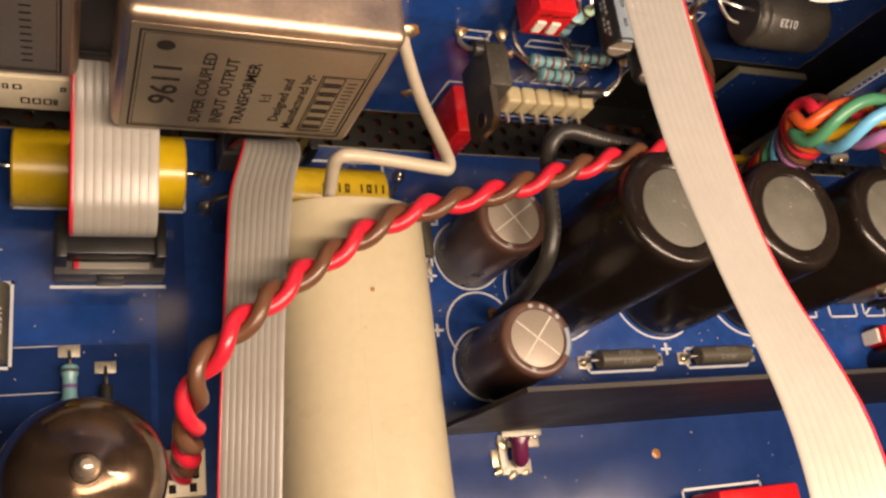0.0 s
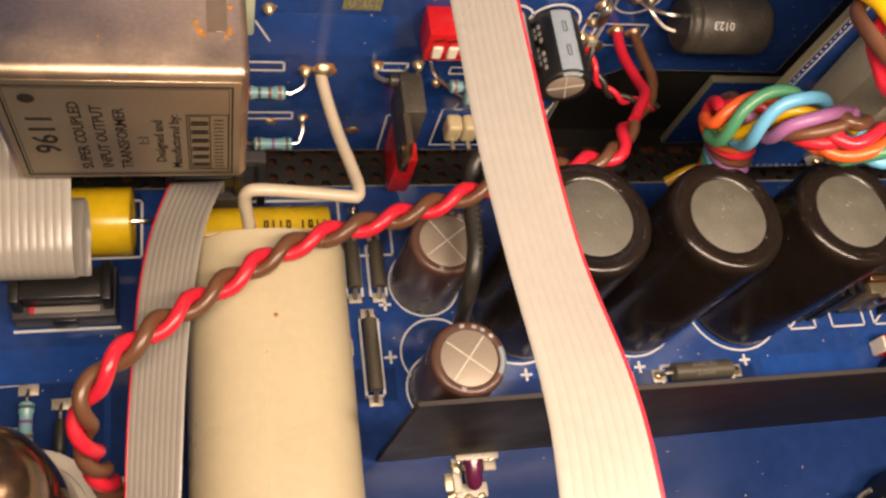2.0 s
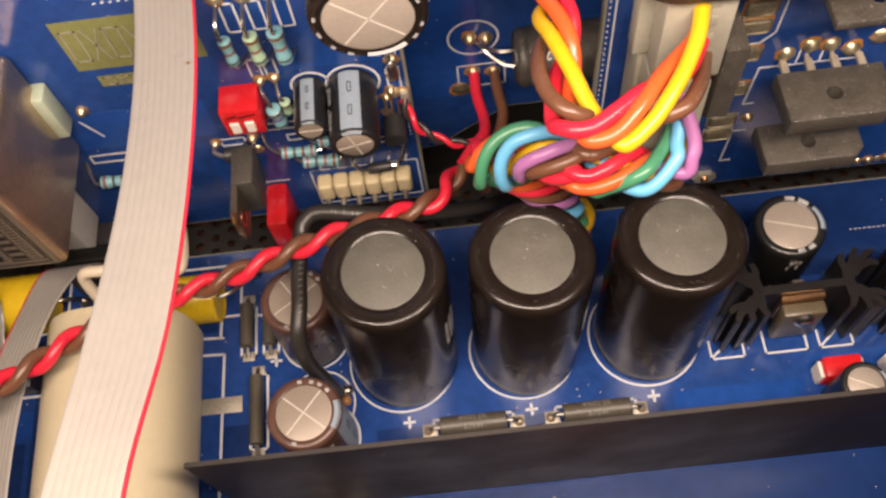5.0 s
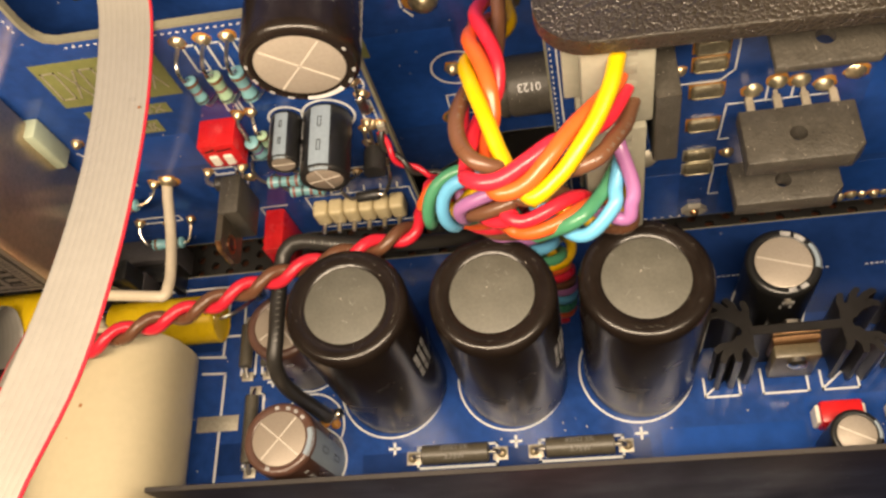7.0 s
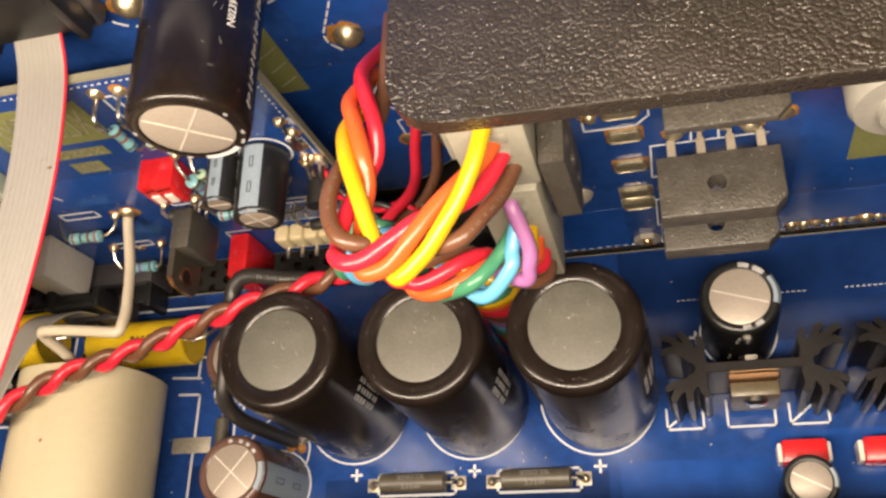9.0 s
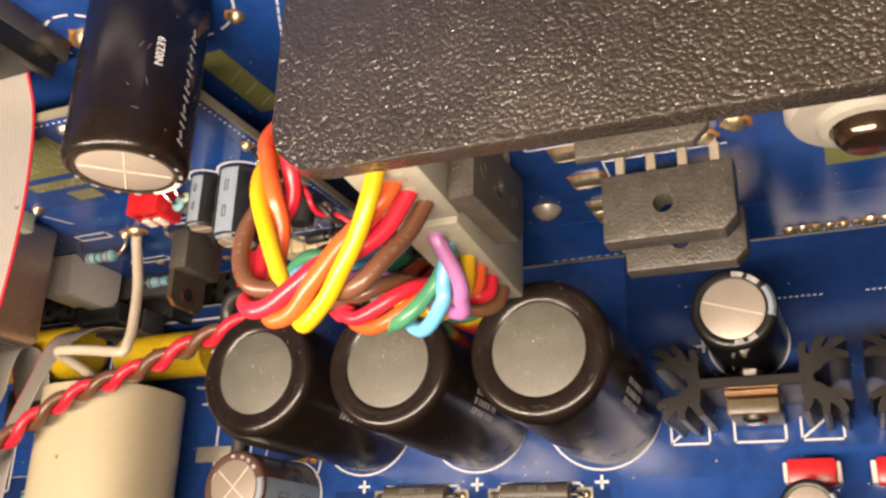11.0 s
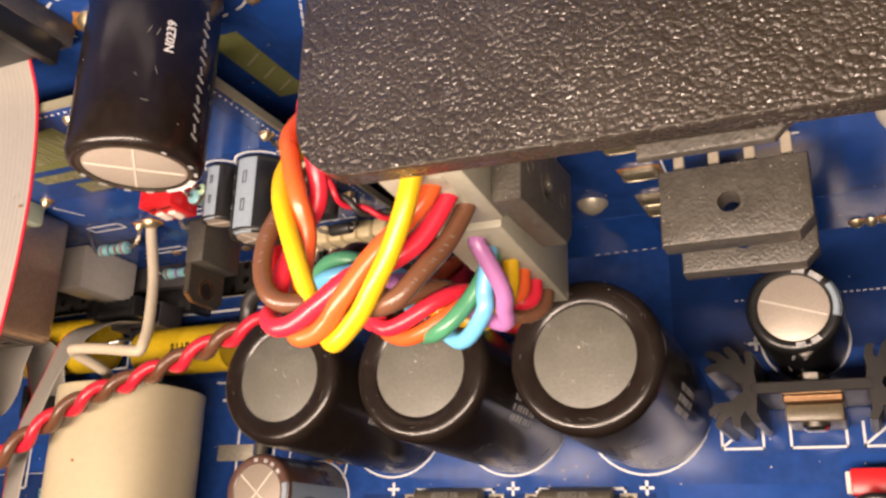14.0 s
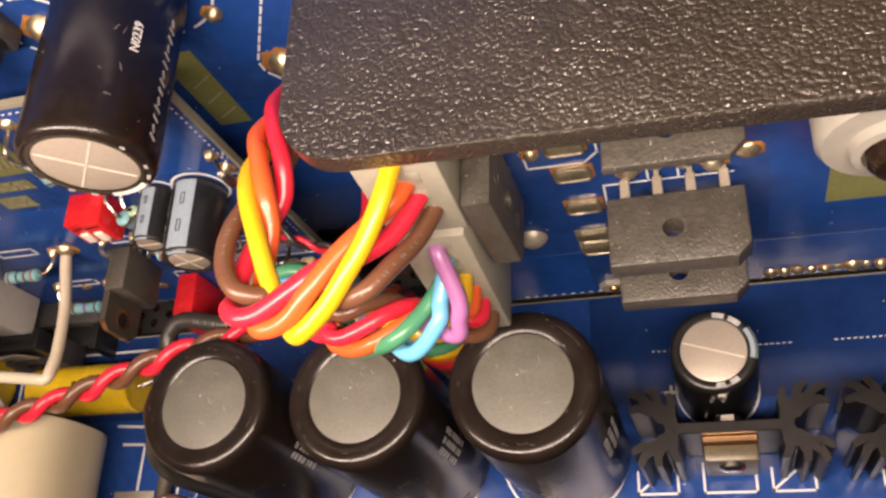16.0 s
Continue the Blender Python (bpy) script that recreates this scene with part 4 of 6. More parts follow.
# ---- cables ----
def ribbon(name, edge_a, edge_b, n, label, red_at=0, rib=0.21, steps=60):
    """A flat cable of n joined conductors between two edge lines."""
    a, b = spline(edge_a, steps), spline(edge_b, steps)
    th = thing(name, tuple(a[0]), label, "ribbon cable")
    width = [0.38 if k == red_at else 1.0 for k in range(n)]
    for k in range(n):
        f = (sum(width[:k]) + width[k] / 2) / sum(width)
        pts = [p.lerp(q, f) for p, q in zip(a, b)]
        bm = bmesh.new()
        rings = []
        for i, p in enumerate(pts):
            side = b[i] - a[i]
            w = side.length * width[k] / sum(width) / 2 * 1.5
            side.normalize()
            d = (pts[min(i + 1, steps)] - pts[max(i - 1, 0)]).normalized()
            up = side.cross(d).normalized()
            rings.append([bm.verts.new(p + side * (w * math.cos(t)) + up * (rib * math.sin(t))) for t in [2 * math.pi * j / 12 for j in range(12)]])
        for lo, hi in zip(rings, rings[1:]):
            for j in range(12):
                bm.faces.new((lo[j], lo[(j + 1) % 12], hi[(j + 1) % 12], hi[j]))
        bm.faces.new(rings[0][::-1])
        bm.faces.new(rings[-1])
        wpart("conductor", bm, ribbon_red if k == red_at else ribbon_white, th, "red marked edge conductor" if k == red_at else "", smooth=60)
    return th


big_ribbon = ribbon("ribbon_cable",
       [(-20.3, 58.0, 74.5), (-19.4, 51, 71.2), (-18.8, 44.7, 69.4), (-18.0, 32.9, 68.9), (-17.8, 20.1, 69.3), (-18.0, 6.2, 70.6), (-18.4, -8.4, 73.6), (-18.9, -24.9, 80.2), (-19.5, -40.5, 81.4), (-20, -56, 82)],
       [(-28.0, 58.0, 74.5), (-27.3, 51, 71.2), (-26.8, 44.7, 69.5), (-26.2, 32.9, 68.7), (-26.1, 20.1, 69.1), (-26.4, 6.2, 70.9), (-26.7, -8.4, 74.6), (-27.1, -24.9, 79.5), (-28.6, -40.5, 81.2), (-30, -56, 82)],
       10, "grey-white ribbon cable with a red edge hanging across the case")
wpart("brown_spot", lathe(bmesh.new(), [(0.22, 0), (0.2, 0.06), (0, 0.07)], 8, Matrix.Translation((-19.0, 31.1, 69.35))), rust, big_ribbon)
ribbon("ribbon_cable", [(-60.8, 31.8, 12), (-60.3, 30.2, 18), (-60.9, 26.8, 22.6), (-63.2, 19.0, 23.9), (-64.6, 9.2, 26.2), (-65.5, -1.4, 26.3), (-66.2, -12.4, 25.1), (-66.6, -23.6, 22.8), (-67, -36, 20), (-67, -52, 18)],
       [(-52.4, 31.8, 12), (-52.4, 30.0, 19), (-53.2, 25.4, 24.6), (-55.3, 18.7, 27.2), (-56.9, 9.7, 28.9), (-58.2, -0.9, 29.1), (-59.0, -12.6, 28.2), (-59.6, -24.7, 26.4), (-60, -37, 24.0), (-60, -52, 22.0)],
       10, "grey-white ribbon cable with a red edge beside the cream capacitor")
yz = [(35.0, 40.5), (32.6, 37.0), (28, 33.6), (22.6, 31.5), (17.5, 29.7), (14.0, 28.0), (12.2, 25.6), (13.0, 22.8), (17.5, 20.6), (23.0, 20.0), (27.6, 18.4), (28.6, 14.6), (26.0, 11.4), (21.0, 9.6), (18.0, 8.0)]
ribbon("ribbon_cable", [(-83.7, y, z) for y, z in yz], [(-73.5, y, z) for y, z in yz],
       10, "grey-white flat ribbon cable folded down into a black connector", rib=0.13, steps=90)


def twisted(name, centre, colours, r, radius, pitch, label, phase=0.0, category="wire pair", steps=150, flare=0.0):
    """Wires wound round a common line."""
    line = spline(centre, steps)
    th = thing(name, tuple(line[0]), label, category)
    fr = frames_along(line)
    s = [0.0]
    for p, q in zip(line, line[1:]):
        s.append(s[-1] + (q - p).length)
    for k, (nm, mt) in enumerate(colours):
        pts = []
        for p, (d, n, b), u in zip(line, fr, s):
            a = phase + 2 * math.pi * (k / len(colours) + u / pitch)
            pts.append(p + (n * math.cos(a) + b * math.sin(a)) * radius)
        wpart(nm, tube(bmesh.new(), pts, r, 10), mt, th, nm.replace("_", " ") + " insulation", smooth=60)
    return th


twisted("twisted_pair", [(14.5, 33.5, 31.2), (12.2, 30.5, 31.8), (7.9, 26.3, 33.0), (-8.9, 22.0, 33.6), (-26.0, 16.8, 33.2), (-42.4, 12.2, 33.6), (-54.9, 4.7, 34.9), (-64.5, -2.8, 37.4), (-70.0, -8.9, 36.1), (-70.4, -13.4, 29.8), (-69.6, -15.8, 19.7), (-68.8, -16.6, 9.0)],
        [("red_wire", w_red), ("brown_wire", w_brown)], 1.0, 1.0, -11.0, "red and brown wires twisted together, strung over the capacitors", 0.4, steps=220)
tail = thing("wire_tail", (17.6, 37.8, 30.2), "red and brown wire ends soldered to the upright board", "wire pair")
wpart("red_wire", tube(bmesh.new(), spline([(14.9, 33.8, 32.2), (17.0, 37.0, 31.8), (19.2, 40.5, 30.4), (19.6, 45, 28.2), (18.9, 51, 26.9), (18.9, 56.2, 26.7)], 40), 1.0, 10), w_red, tail)
wpart("brown_wire", tube(bmesh.new(), spline([(14.4, 33.4, 30.3), (17.6, 36.6, 29.4), (21.0, 40, 28.4), (23.0, 45.5, 27.6), (22.8, 51, 26.8), (22.6, 56.2, 26.4)], 40), 1.0, 10), w_brown, tail)
twisted("thin_twisted_pair", [(6.4, 43.6, 38.6), (7.4, 41.2, 36.2), (10.0, 39.4, 33.6), (13.5, 38.6, 31.6), (17.0, 38.6, 30.6), (22, 39, 28)], [("red_wire", w_red), ("black_wire", w_black)], 0.5, 0.5, 7.0,
        "thin red and black wires twisted together at the board's edge", steps=90)

white_wire = link("white_wire", tube(bmesh.new(), spline([(-36.5, 44.9, 28.6), (-36.2, 42, 28.3), (-34.7, 34.2, 28.1), (-33.0, 26.0, 29.6), (-32.6, 22.6, 30.6), (-33.0, 21.0, 30.9), (-34.6, 20.9, 31.1), (-41.8, 21.8, 31.0), (-47.4, 22.2, 31.1), (-49.1, 22.1, 30.5), (-49.5, 21.6, 28.6), (-48.9, 20.2, 24.2), (-48.6, 18.6, 21.6), (-48.5, 15.6, 20.4)], 90), 0.98, 12), w_white, at=(-36.5, 44.9, 28.6), smooth=60)
white_wire.location = P3(-36.5, 44.9, 28.6)
tagged(white_wire, "thick cream-white wire bent down to the cream capacitor", "wire")

black_cable = link("black_cable", tube(bmesh.new(), spline([(26, 43, 4), (22.1, 38.4, 10), (17.0, 32.4, 19.0), (8.0, 28.6, 26.4), (-2.0, 28.4, 28.6), (-9.6, 29.6, 29.0), (-12.4, 28.6, 28.6), (-13.6, 26.0, 27.6), (-14.1, 20.2, 26.8), (-14.3, 14.0, 26.2), (-15.0, 9.4, 24.0), (-14.9, 7.4, 18.0), (-13.8, 6.9, 10.0), (-12.7, 6.7, 1.2)], 110), 1.35, 12), w_black, at=(-12.7, 6.7, 1.2), smooth=60)
black_cable.location = P3(-12.7, 6.7, 1.2)
tagged(black_cable, "black jacketed cable looping over a brown capacitor to a solder pad", "cable")

def wire_print(line, places, r, parent, material, size=1.0):
    """Small printed characters, worn to strokes, along a wire."""
    rnd = random.Random(4)
    for i in places:
        d = (line[min(i + 1, len(line) - 1)] - line[i - 1]).normalized()
        out = Vector((0.35 + rnd.uniform(-0.05, 0.05), -0.45, 0.8))
        out = (out - d * out.dot(d)).normalized()
        c, w, n = line[i] + out * r, out.cross(d) * 0.28 * size, d * rnd.uniform(0.06, 0.14)
        wpart("printed_mark", tube(bmesh.new(), [c - w + n, c + w * rnd.uniform(-0.2, 1), c + w - n], 0.07 * size, 4), material, parent)


cable_line = spline([(17.0, 32.4, 19.0), (8.0, 28.6, 26.4), (-2.0, 28.4, 28.6), (-9.6, 29.6, 29.0), (-12.4, 28.6, 28.6), (-13.6, 26.0, 27.6), (-14.1, 20.2, 26.8), (-14.3, 14.0, 26.2), (-15.0, 9.4, 24.0)], 96)
wire_print(cable_line, [20, 21, 23, 24, 26, 27, 29, 31, 32] + list(range(64, 92, 2)), 1.34, black_cable, faint_print, 1.2)

# harness of four thick wires to the terminal block
harness = thing("wire_loop", (27.5, 10, 72), "loop of yellow, orange, red and brown wires at the terminal", "wire bundle")
def harness_wire(nm, mt, pts):
    wpart(nm, tube(bmesh.new(), spline(pts, 90), 0.98, 12), mt, harness, nm.replace("_", " ") + " insulation", smooth=60)


harness_wire("yellow_wire", w_yellow, [(31.6, 46.5, 62.4), (30.9, 42.5, 66.6), (31.3, 37.3, 68.7), (28.7, 32.6, 70.9), (26.2, 28.1, 73.5), (26.9, 23.4, 75.6), (28.5, 18.3, 75.4), (29.9, 13.8, 74.4), (31.6, 10.3, 73.8), (32.9, 8.4, 73.9), (34.0, 8.5, 74.4), (35.3, 9.3, 74.9), (37.0, 10.6, 75.7), (38.9, 12.7, 76.8), (40.9, 15.4, 77.7), (42.7, 18.7, 78.8), (43.8, 22.1, 79.4), (45.2, 24.9, 80.4)])
harness_wire("orange_wire", w_orange, [(28.5, 40.8, 65.8), (27.3, 35.7, 70.7), (26.7, 30.8, 74.5), (27.9, 26.9, 75.8), (29.0, 23.0, 75.7), (29.1, 19.8, 73.8), (28.1, 16.4, 72.5), (28.3, 12.4, 73.0), (29.1, 9.3, 74.3), (31.3, 9.0, 74.8), (33.3, 9.9, 75.5), (35.4, 11.8, 76.5), (38.0, 15.0, 76.6), (40.7, 17.8, 76.2), (43.0, 20.0, 76.2), (44.0, 22.0, 75.9), (45.0, 24.5, 75.6)])
harness_wire("red_wire", w_red, [(29.3, 46.1, 65.0), (27.9, 40.5, 69.4), (27.5, 35.3, 73.2), (28.9, 30.6, 74.9), (29.9, 27.0, 74.6), (29.5, 23.7, 72.8), (27.4, 20.6, 72.1), (26.1, 16.4, 72.9), (25.7, 12.8, 73.2), (26.1, 11.1, 74.8), (27.9, 9.8, 75.8), (30.0, 10.1, 75.8), (32.8, 11.7, 76.1), (35.9, 13.7, 76.1), (39.3, 15.1, 75.2), (42.0, 17.3, 74.2), (44.1, 20.7, 73.8), (45.6, 24.0, 73.8)])
harness_wire("brown_wire", w_brown, [(29.8, 45.2, 70.3), (30.3, 39.0, 72.1), (30.2, 33.3, 72.5), (29.1, 28.6, 72.1), (26.1, 24.6, 72.6), (24.9, 19.6, 74.5), (25.5, 15.1, 75.5), (27.6, 12.4, 75.6), (31.0, 12.4, 73.6), (34.6, 12.0, 73.0), (38.0, 11.2, 74.4), (40.5, 11.7, 75.2), (42.4, 14.3, 74.3), (43.9, 17.2, 72.6), (45.0, 20.6, 71.3), (46.2, 24.0, 71.2)])

# white print along the brown wire
marks = spline([(29.1, 28.6, 72.1), (26.1, 24.6, 72.6), (24.9, 19.6, 74.5), (25.5, 15.1, 75.5), (27.6, 12.4, 75.6), (31.0, 12.4, 73.6), (34.6, 12.0, 73.0), (38.0, 11.2, 74.4), (40.5, 11.7, 75.2), (42.4, 14.3, 74.3), (43.9, 17.2, 72.6), (45.0, 20.6, 71.3)], 110)
wire_print(marks, [12, 14, 15, 18, 21, 22, 25, 27, 78, 80, 83, 85, 86, 89, 92, 93, 96, 98, 101], 0.96, harness, faint_print, 0.62)

# seven-wire bundle: six wires wound round a yellow one, up from the lower board and over in a loop
line = spline([(31.5, 25.4, 0.2), (32.0, 24.6, 18.0), (27.5, 24.8, 37.0), (20.4, 23.7, 48.6), (19.4, 21.1, 51.1), (24.0, 19.3, 57.5), (30.6, 16.4, 57.2), (31.5, 15.6, 57.6), (40.5, 14.2, 54.4)], 139)
s = [0.0]
for p, q in zip(line, line[1:]):
    s.append(s[-1] + (q - p).length)
along = [((line[min(i + 1, 139)] - line[max(i - 1, 0)]).normalized()) for i in range(140)]
side = along[0].cross(Vector((0.3, 1, 0.2))).normalized()
bundle = thing("wire_bundle", (31.5, 25.4, 0), "rope of seven coloured wires twisted together over the capacitors", "wire bundle")
ends = {"violet_wire": (43.4, 19.9, 64.4), "blue_wire": (43.6, 19.6, 61.8), "green_wire": (43.2, 19.6, 59.8), "yellow_wire": (44.4, 18.8, 57.6), "orange_wire": (44.6, 18.8, 54.6), "red_wire": (44.8, 18.8, 51.2), "brown_wire": (45.0, 18.8, 47.8)}
turns = {"violet_wire": [(42.9, 13.3, 57.2), (44.4, 14.2, 59.3), (44.7, 16.1, 61.0)], "blue_wire": [(37.9, 11.8, 56.4), (42.1, 13.8, 59.5), (42.6, 16.2, 60.4)], "green_wire": [(37.3, 12.3, 59.7), (40.7, 15.7, 59.5)]}
shift = (-0.1016, -0.2114, -0.3523, -0.4218, -0.0485, 0.0904, 0.0)
tracks = [[] for k in range(7)]
for i, (p, d) in enumerate(zip(line, along)):
    side = (side - d * side.dot(d)).normalized()
    other = d.cross(side)
    for k in range(7):
        a = 1.9379 + shift[k] + 2 * math.pi * k / 6 - 0.2961 * (s[i] - s[-1]) + 0.0526 * ((s[i] - s[-1]) / 30) ** 2
        if k == 6:
            a = 0.9 + 0.13 * s[i]
        tracks[k].append(p + (side * math.cos(a) + other * math.sin(a)) * (1.5 if k == 6 else 3.1))
for (nm, mt), pts in zip((("brown_wire", w_brown), ("red_wire", w_red), ("orange_wire", w_orange), ("green_wire", w_green), ("blue_wire", w_blue), ("violet_wire", w_violet), ("yellow_wire", w_yellow)), tracks):
    e = Vector(ends[nm])
    if nm in turns:
        pts = pts[:127]
        pts = pts + spline([tuple(pts[-1])] + turns[nm] + [tuple(e)], 30)[1:] + [e + Vector((0, 4, 0))]
        wpart(nm, tube(bmesh.new(), pts, 0.95, 10), mt, bundle, nm.replace("_", " ") + " insulation", smooth=60)
        continue
    pts = pts[:137]
    d = (pts[-1] - pts[-4]).normalized()
    p0, p1, p2 = pts[-1], pts[-1] + d * 2.5, e + Vector((0.6, -4.2, 0.6))
    pts = pts + [p0 * (1 - u) ** 3 + p1 * 3 * u * (1 - u) ** 2 + p2 * 3 * u * u * (1 - u) + e * u ** 3 for u in [j / 16 for j in range(1, 17)]] + [e + Vector((0, 4, 0))]
    wpart(nm, tube(bmesh.new(), pts, 0.95, 10), mt, bundle, nm.replace("_", " ") + " insulation", smooth=60)
loop_wire = link("yellow_wire_loop", tube(bmesh.new(), spline([(27, 30, 17), (31, 31, 20), (34.6, 30, 21.5), (35.8, 27, 22), (34.5, 23.5, 24), (31.5, 21.5, 27), (28, 23, 28)], 50), 0.9, 10), w_yellow, at=(27, 30, 17), smooth=60)
loop_wire.location = P3(27, 30, 17)
tagged(loop_wire, "yellow wire looping under the coloured bundle", "wire")
# ---- the screened transformers ----
def transformer(at, size, label, lettered):
    w, d, h = size
    th = thing("screened_transformer", at, label, "transformer", "screened transformers")
    part("can", box(bmesh.new(), (0, 0, 0), (w, d, h), 1.3, 4), steel_can, th, smooth=50)
    plate_ob = part("nameplate", box(bmesh.new(), (0.9, -0.12, 0.9), (w - 0.9, 0.2, h - 1.6), 0.1, 1), label_plate, th, "etched metal nameplate")
    face = Matrix.Translation((0, -0.13, 0)) @ OUT_OF_WALL
    part("plate_border", strokes(bmesh.new(), [rect(1.9, 1.8, w - 2.0, h - 2.6)], 0.22, 0, 0.03, face), ink, plate_ob)
    part("plate_border", strokes(bmesh.new(), [rect(2.3, 2.2, w - 2.4, h - 3.0)], 0.08, 0, 0.03, face), ink, plate_ob)
    part("plate_dot", lathe(bmesh.new(), [(0.95, 0), (0.95, 0.04), (0, 0.04)], 20, face @ Matrix.Translation((4.6, h - 5.2, 0))), ink, plate_ob)
    up = face @ Matrix.Translation((0, 0, 0.0)) @ Matrix.Rotation(radians(90), 4, "Z")
    if lettered:
        for words, size, x, z in (("9611", 4.3, 5.4, 7.4), ("SUPER COUPLED", 1.95, 9.5, 3.4), ("INPUT OUTPUT", 1.95, 12.0, 3.6), ("TRANSFORMER", 1.95, 14.5, 3.4),
                                  ("1:1", 1.8, 17.0, 9.4), ("Designed and", 1.75, 18.9, 5.0), ("Manufactured by:", 1.75, 20.9, 3.4)):
            lettering("nameplate_line", words, size, face @ Matrix.Translation((x, z, 0.0)) @ Matrix.Rotation(radians(90), 4, "Z"), ink, plate_ob, squeeze=1.1)
        part("maker_mark", strokes(bmesh.new(), [rect(22.4, 3.0, 27.5, 16.8), rect(22.7, 3.3, 25.2, 16.5)], 0.14, 0, 0.03, face), ink, plate_ob)
        for k in range(6):
            z = 3.9 + 2.1 * k
            part("maker_mark_bar", strokes(bmesh.new(), [[(23.1, z + 0.1), (24.8, z + 0.1)], [(23.1, z + 0.65), (24.8, z + 0.65)]], 0.42, 0, 0.03, face), ink, plate_ob)
        for k in range(14):
            z = 3.8 + 0.9 * k
            part("maker_mark_bar", strokes(bmesh.new(), [[(25.8, z), (26.8, z)]], 0.2, 0, 0.03, face), ink, plate_ob)
    else:
        for k, x in enumerate((6, 10, 12.6, 15.2)):
            for j in range(9):
                part("plate_print_bar", strokes(bmesh.new(), [[(w - x, 4 + 1.4 * j), (w - x + 0.9, 4 + 1.4 * j)]], 0.3, 0, 0.03, face), ink, plate_ob)
    return th


main_can = transformer((-79.4, 22.2, 34.8), (30.0, 22.6, 25.4), "nickel-plated screened audio transformer with an etched nameplate", True)
# strip of clear tape and glue residue on the can's upper face
tape = part("tape_strip", box(bmesh.new(), (25.2, 6.0, 25.36), (27.6, 22.4, 25.5), 0.05, 1), tape_clear, main_can, "strip of clear tape")
rnd = random.Random(12)
for x, y, q in ((24.4, 6.2, 0.5), (24.0, 7.4, 0.4), (24.8, 5.6, 0.35), (27.9, 6.2, 0.5), (28.0, 9.8, 0.4), (27.4, 5.4, 0.3), (8.4, 12.4, 0.22), (13.0, 5.0, 0.15)):
    bm = bmesh.new()
    edge = [bm.verts.new((x + q * rnd.uniform(0.6, 1.5) * math.cos(radians(40 * k)), y + q * rnd.uniform(0.6, 1.8) * math.sin(radians(40 * k)), 25.4)) for k in range(9)]
    tip = bm.verts.new((x, y, 25.4 + q * 0.4))
    for k in range(9):
        bm.faces.new((edge[k], edge[(k + 1) % 9], tip))
    part("glue_residue", bm, flux, main_can, "amber glue residue")
transformer((-113.4, 28.4, 35.0), (30.4, 16.5, 26), "nickel-plated screened transformer beside a ribbon cable", False)


# ---- connectors ----
def idc(name, at, size, label, turn=None, slot=True):
    w, d, h = size
    th = thing(name, at, label, "connector", "ribbon connectors", turn)
    part("socket", box(bmesh.new(), (0, 0, 0), (w, d, h * 0.55), 0.25), socket_grey, th, "dusty dark grey socket")
    part("clamp", box(bmesh.new(), (0.3, d * 0.22, h * 0.55), (w - 0.3, d * 0.8, h), 0.25), black_plastic, th, "black cable clamp")
    for x in (0.25, w - 1.75):
        part("latch", box(bmesh.new(), (x, d * 0.12, h * 0.3), (x + 1.5, d * 0.9, h * 1.12), 0.2), black_plastic, th)
    part("key", box(bmesh.new(), (w * 0.38, -0.5, 0.4), (w * 0.62, 0.2, h * 0.5), 0.12), black_plastic, th)
    if slot:
        part("cut_cable_end", box(bmesh.new(), (w * 0.17, d * 0.08, h * 0.55), (w * 0.85, d * 0.20, h * 0.60), 0.08), ribbon_white, th, "cut ends of the ribbon conductors")
        part("cut_cable_end", box(bmesh.new(), (w * 0.17, d * 0.075, h * 0.55), (w * 0.22, d * 0.205, h * 0.62), 0.05), ribbon_red, th, "red cut end")
    return th


idc("flat_cable_connector", (-85.6, 13.4, 0), (15.6, 8.6, 8.6), "black flat-cable connector plugged onto the lower board")
plug = thing("flat_cable_connector", (-83.4, 29.6, 39.0), "dark grey flat-cable plug between the two nickel transformers", "connector", "ribbon connectors")
wpart("body", box(bmesh.new(), (-83.4, 29.8, 39.8), (-69.4, 36.4, 52.0), 0.35), black_matt, plug)
wpart("strain_relief", box(bmesh.new(), (-83.0, 29.4, 38.2), (-69.8, 34.4, 39.9), 0.25), black_plastic, plug, "black strain relief bar")
idc("flat_cable_connector", (-61.6, 31.2, 4), (12.8, 5.0, 12), "black flat-cable connector under the nickel transformer", None, False)
idc("flat_cable_connector", (-31.0, WALL_D, 69.6), (17.0, 14.0, 6.0), "black flat-cable connector on the set-back board", OUT_OF_WALL)
idc("flat_cable_connector", (-60.4, WALL_L, -1.0), (15.8, 8.6, 9), "black flat-cable connector at the foot of the upright board", OUT_OF_WALL)

relay = thing("white_relay", (-100, 45, 23), "white boxed relay under the transformer", "relay")
wpart("body", box(bmesh.new(), (-116, 30.2, 23), (-83.6, 45, 31.4), 0.4), white_plastic, relay)
for x, z, w, h in ((-92.6, 28.6, 0.5, 1.0), (-91.6, 28.6, 0.5, 1.0), (-90.4, 28.6, 0.8, 1.0), (-84.9, 28.8, 0.5, 0.8), (-89.6, 25.0, 0.9, 1.3), (-88.2, 25.0, 0.8, 1.3), (-86.9, 25.0, 0.8, 1.3), (-85.7, 25.0, 0.3, 1.3)):
    wpart("printed_bar", strokes(bmesh.new(), [rect(x, z, x + w, z + h)], 0.22, 0, 0.03, Matrix.Translation((0, 30.18, 0)) @ OUT_OF_WALL), ink, relay)


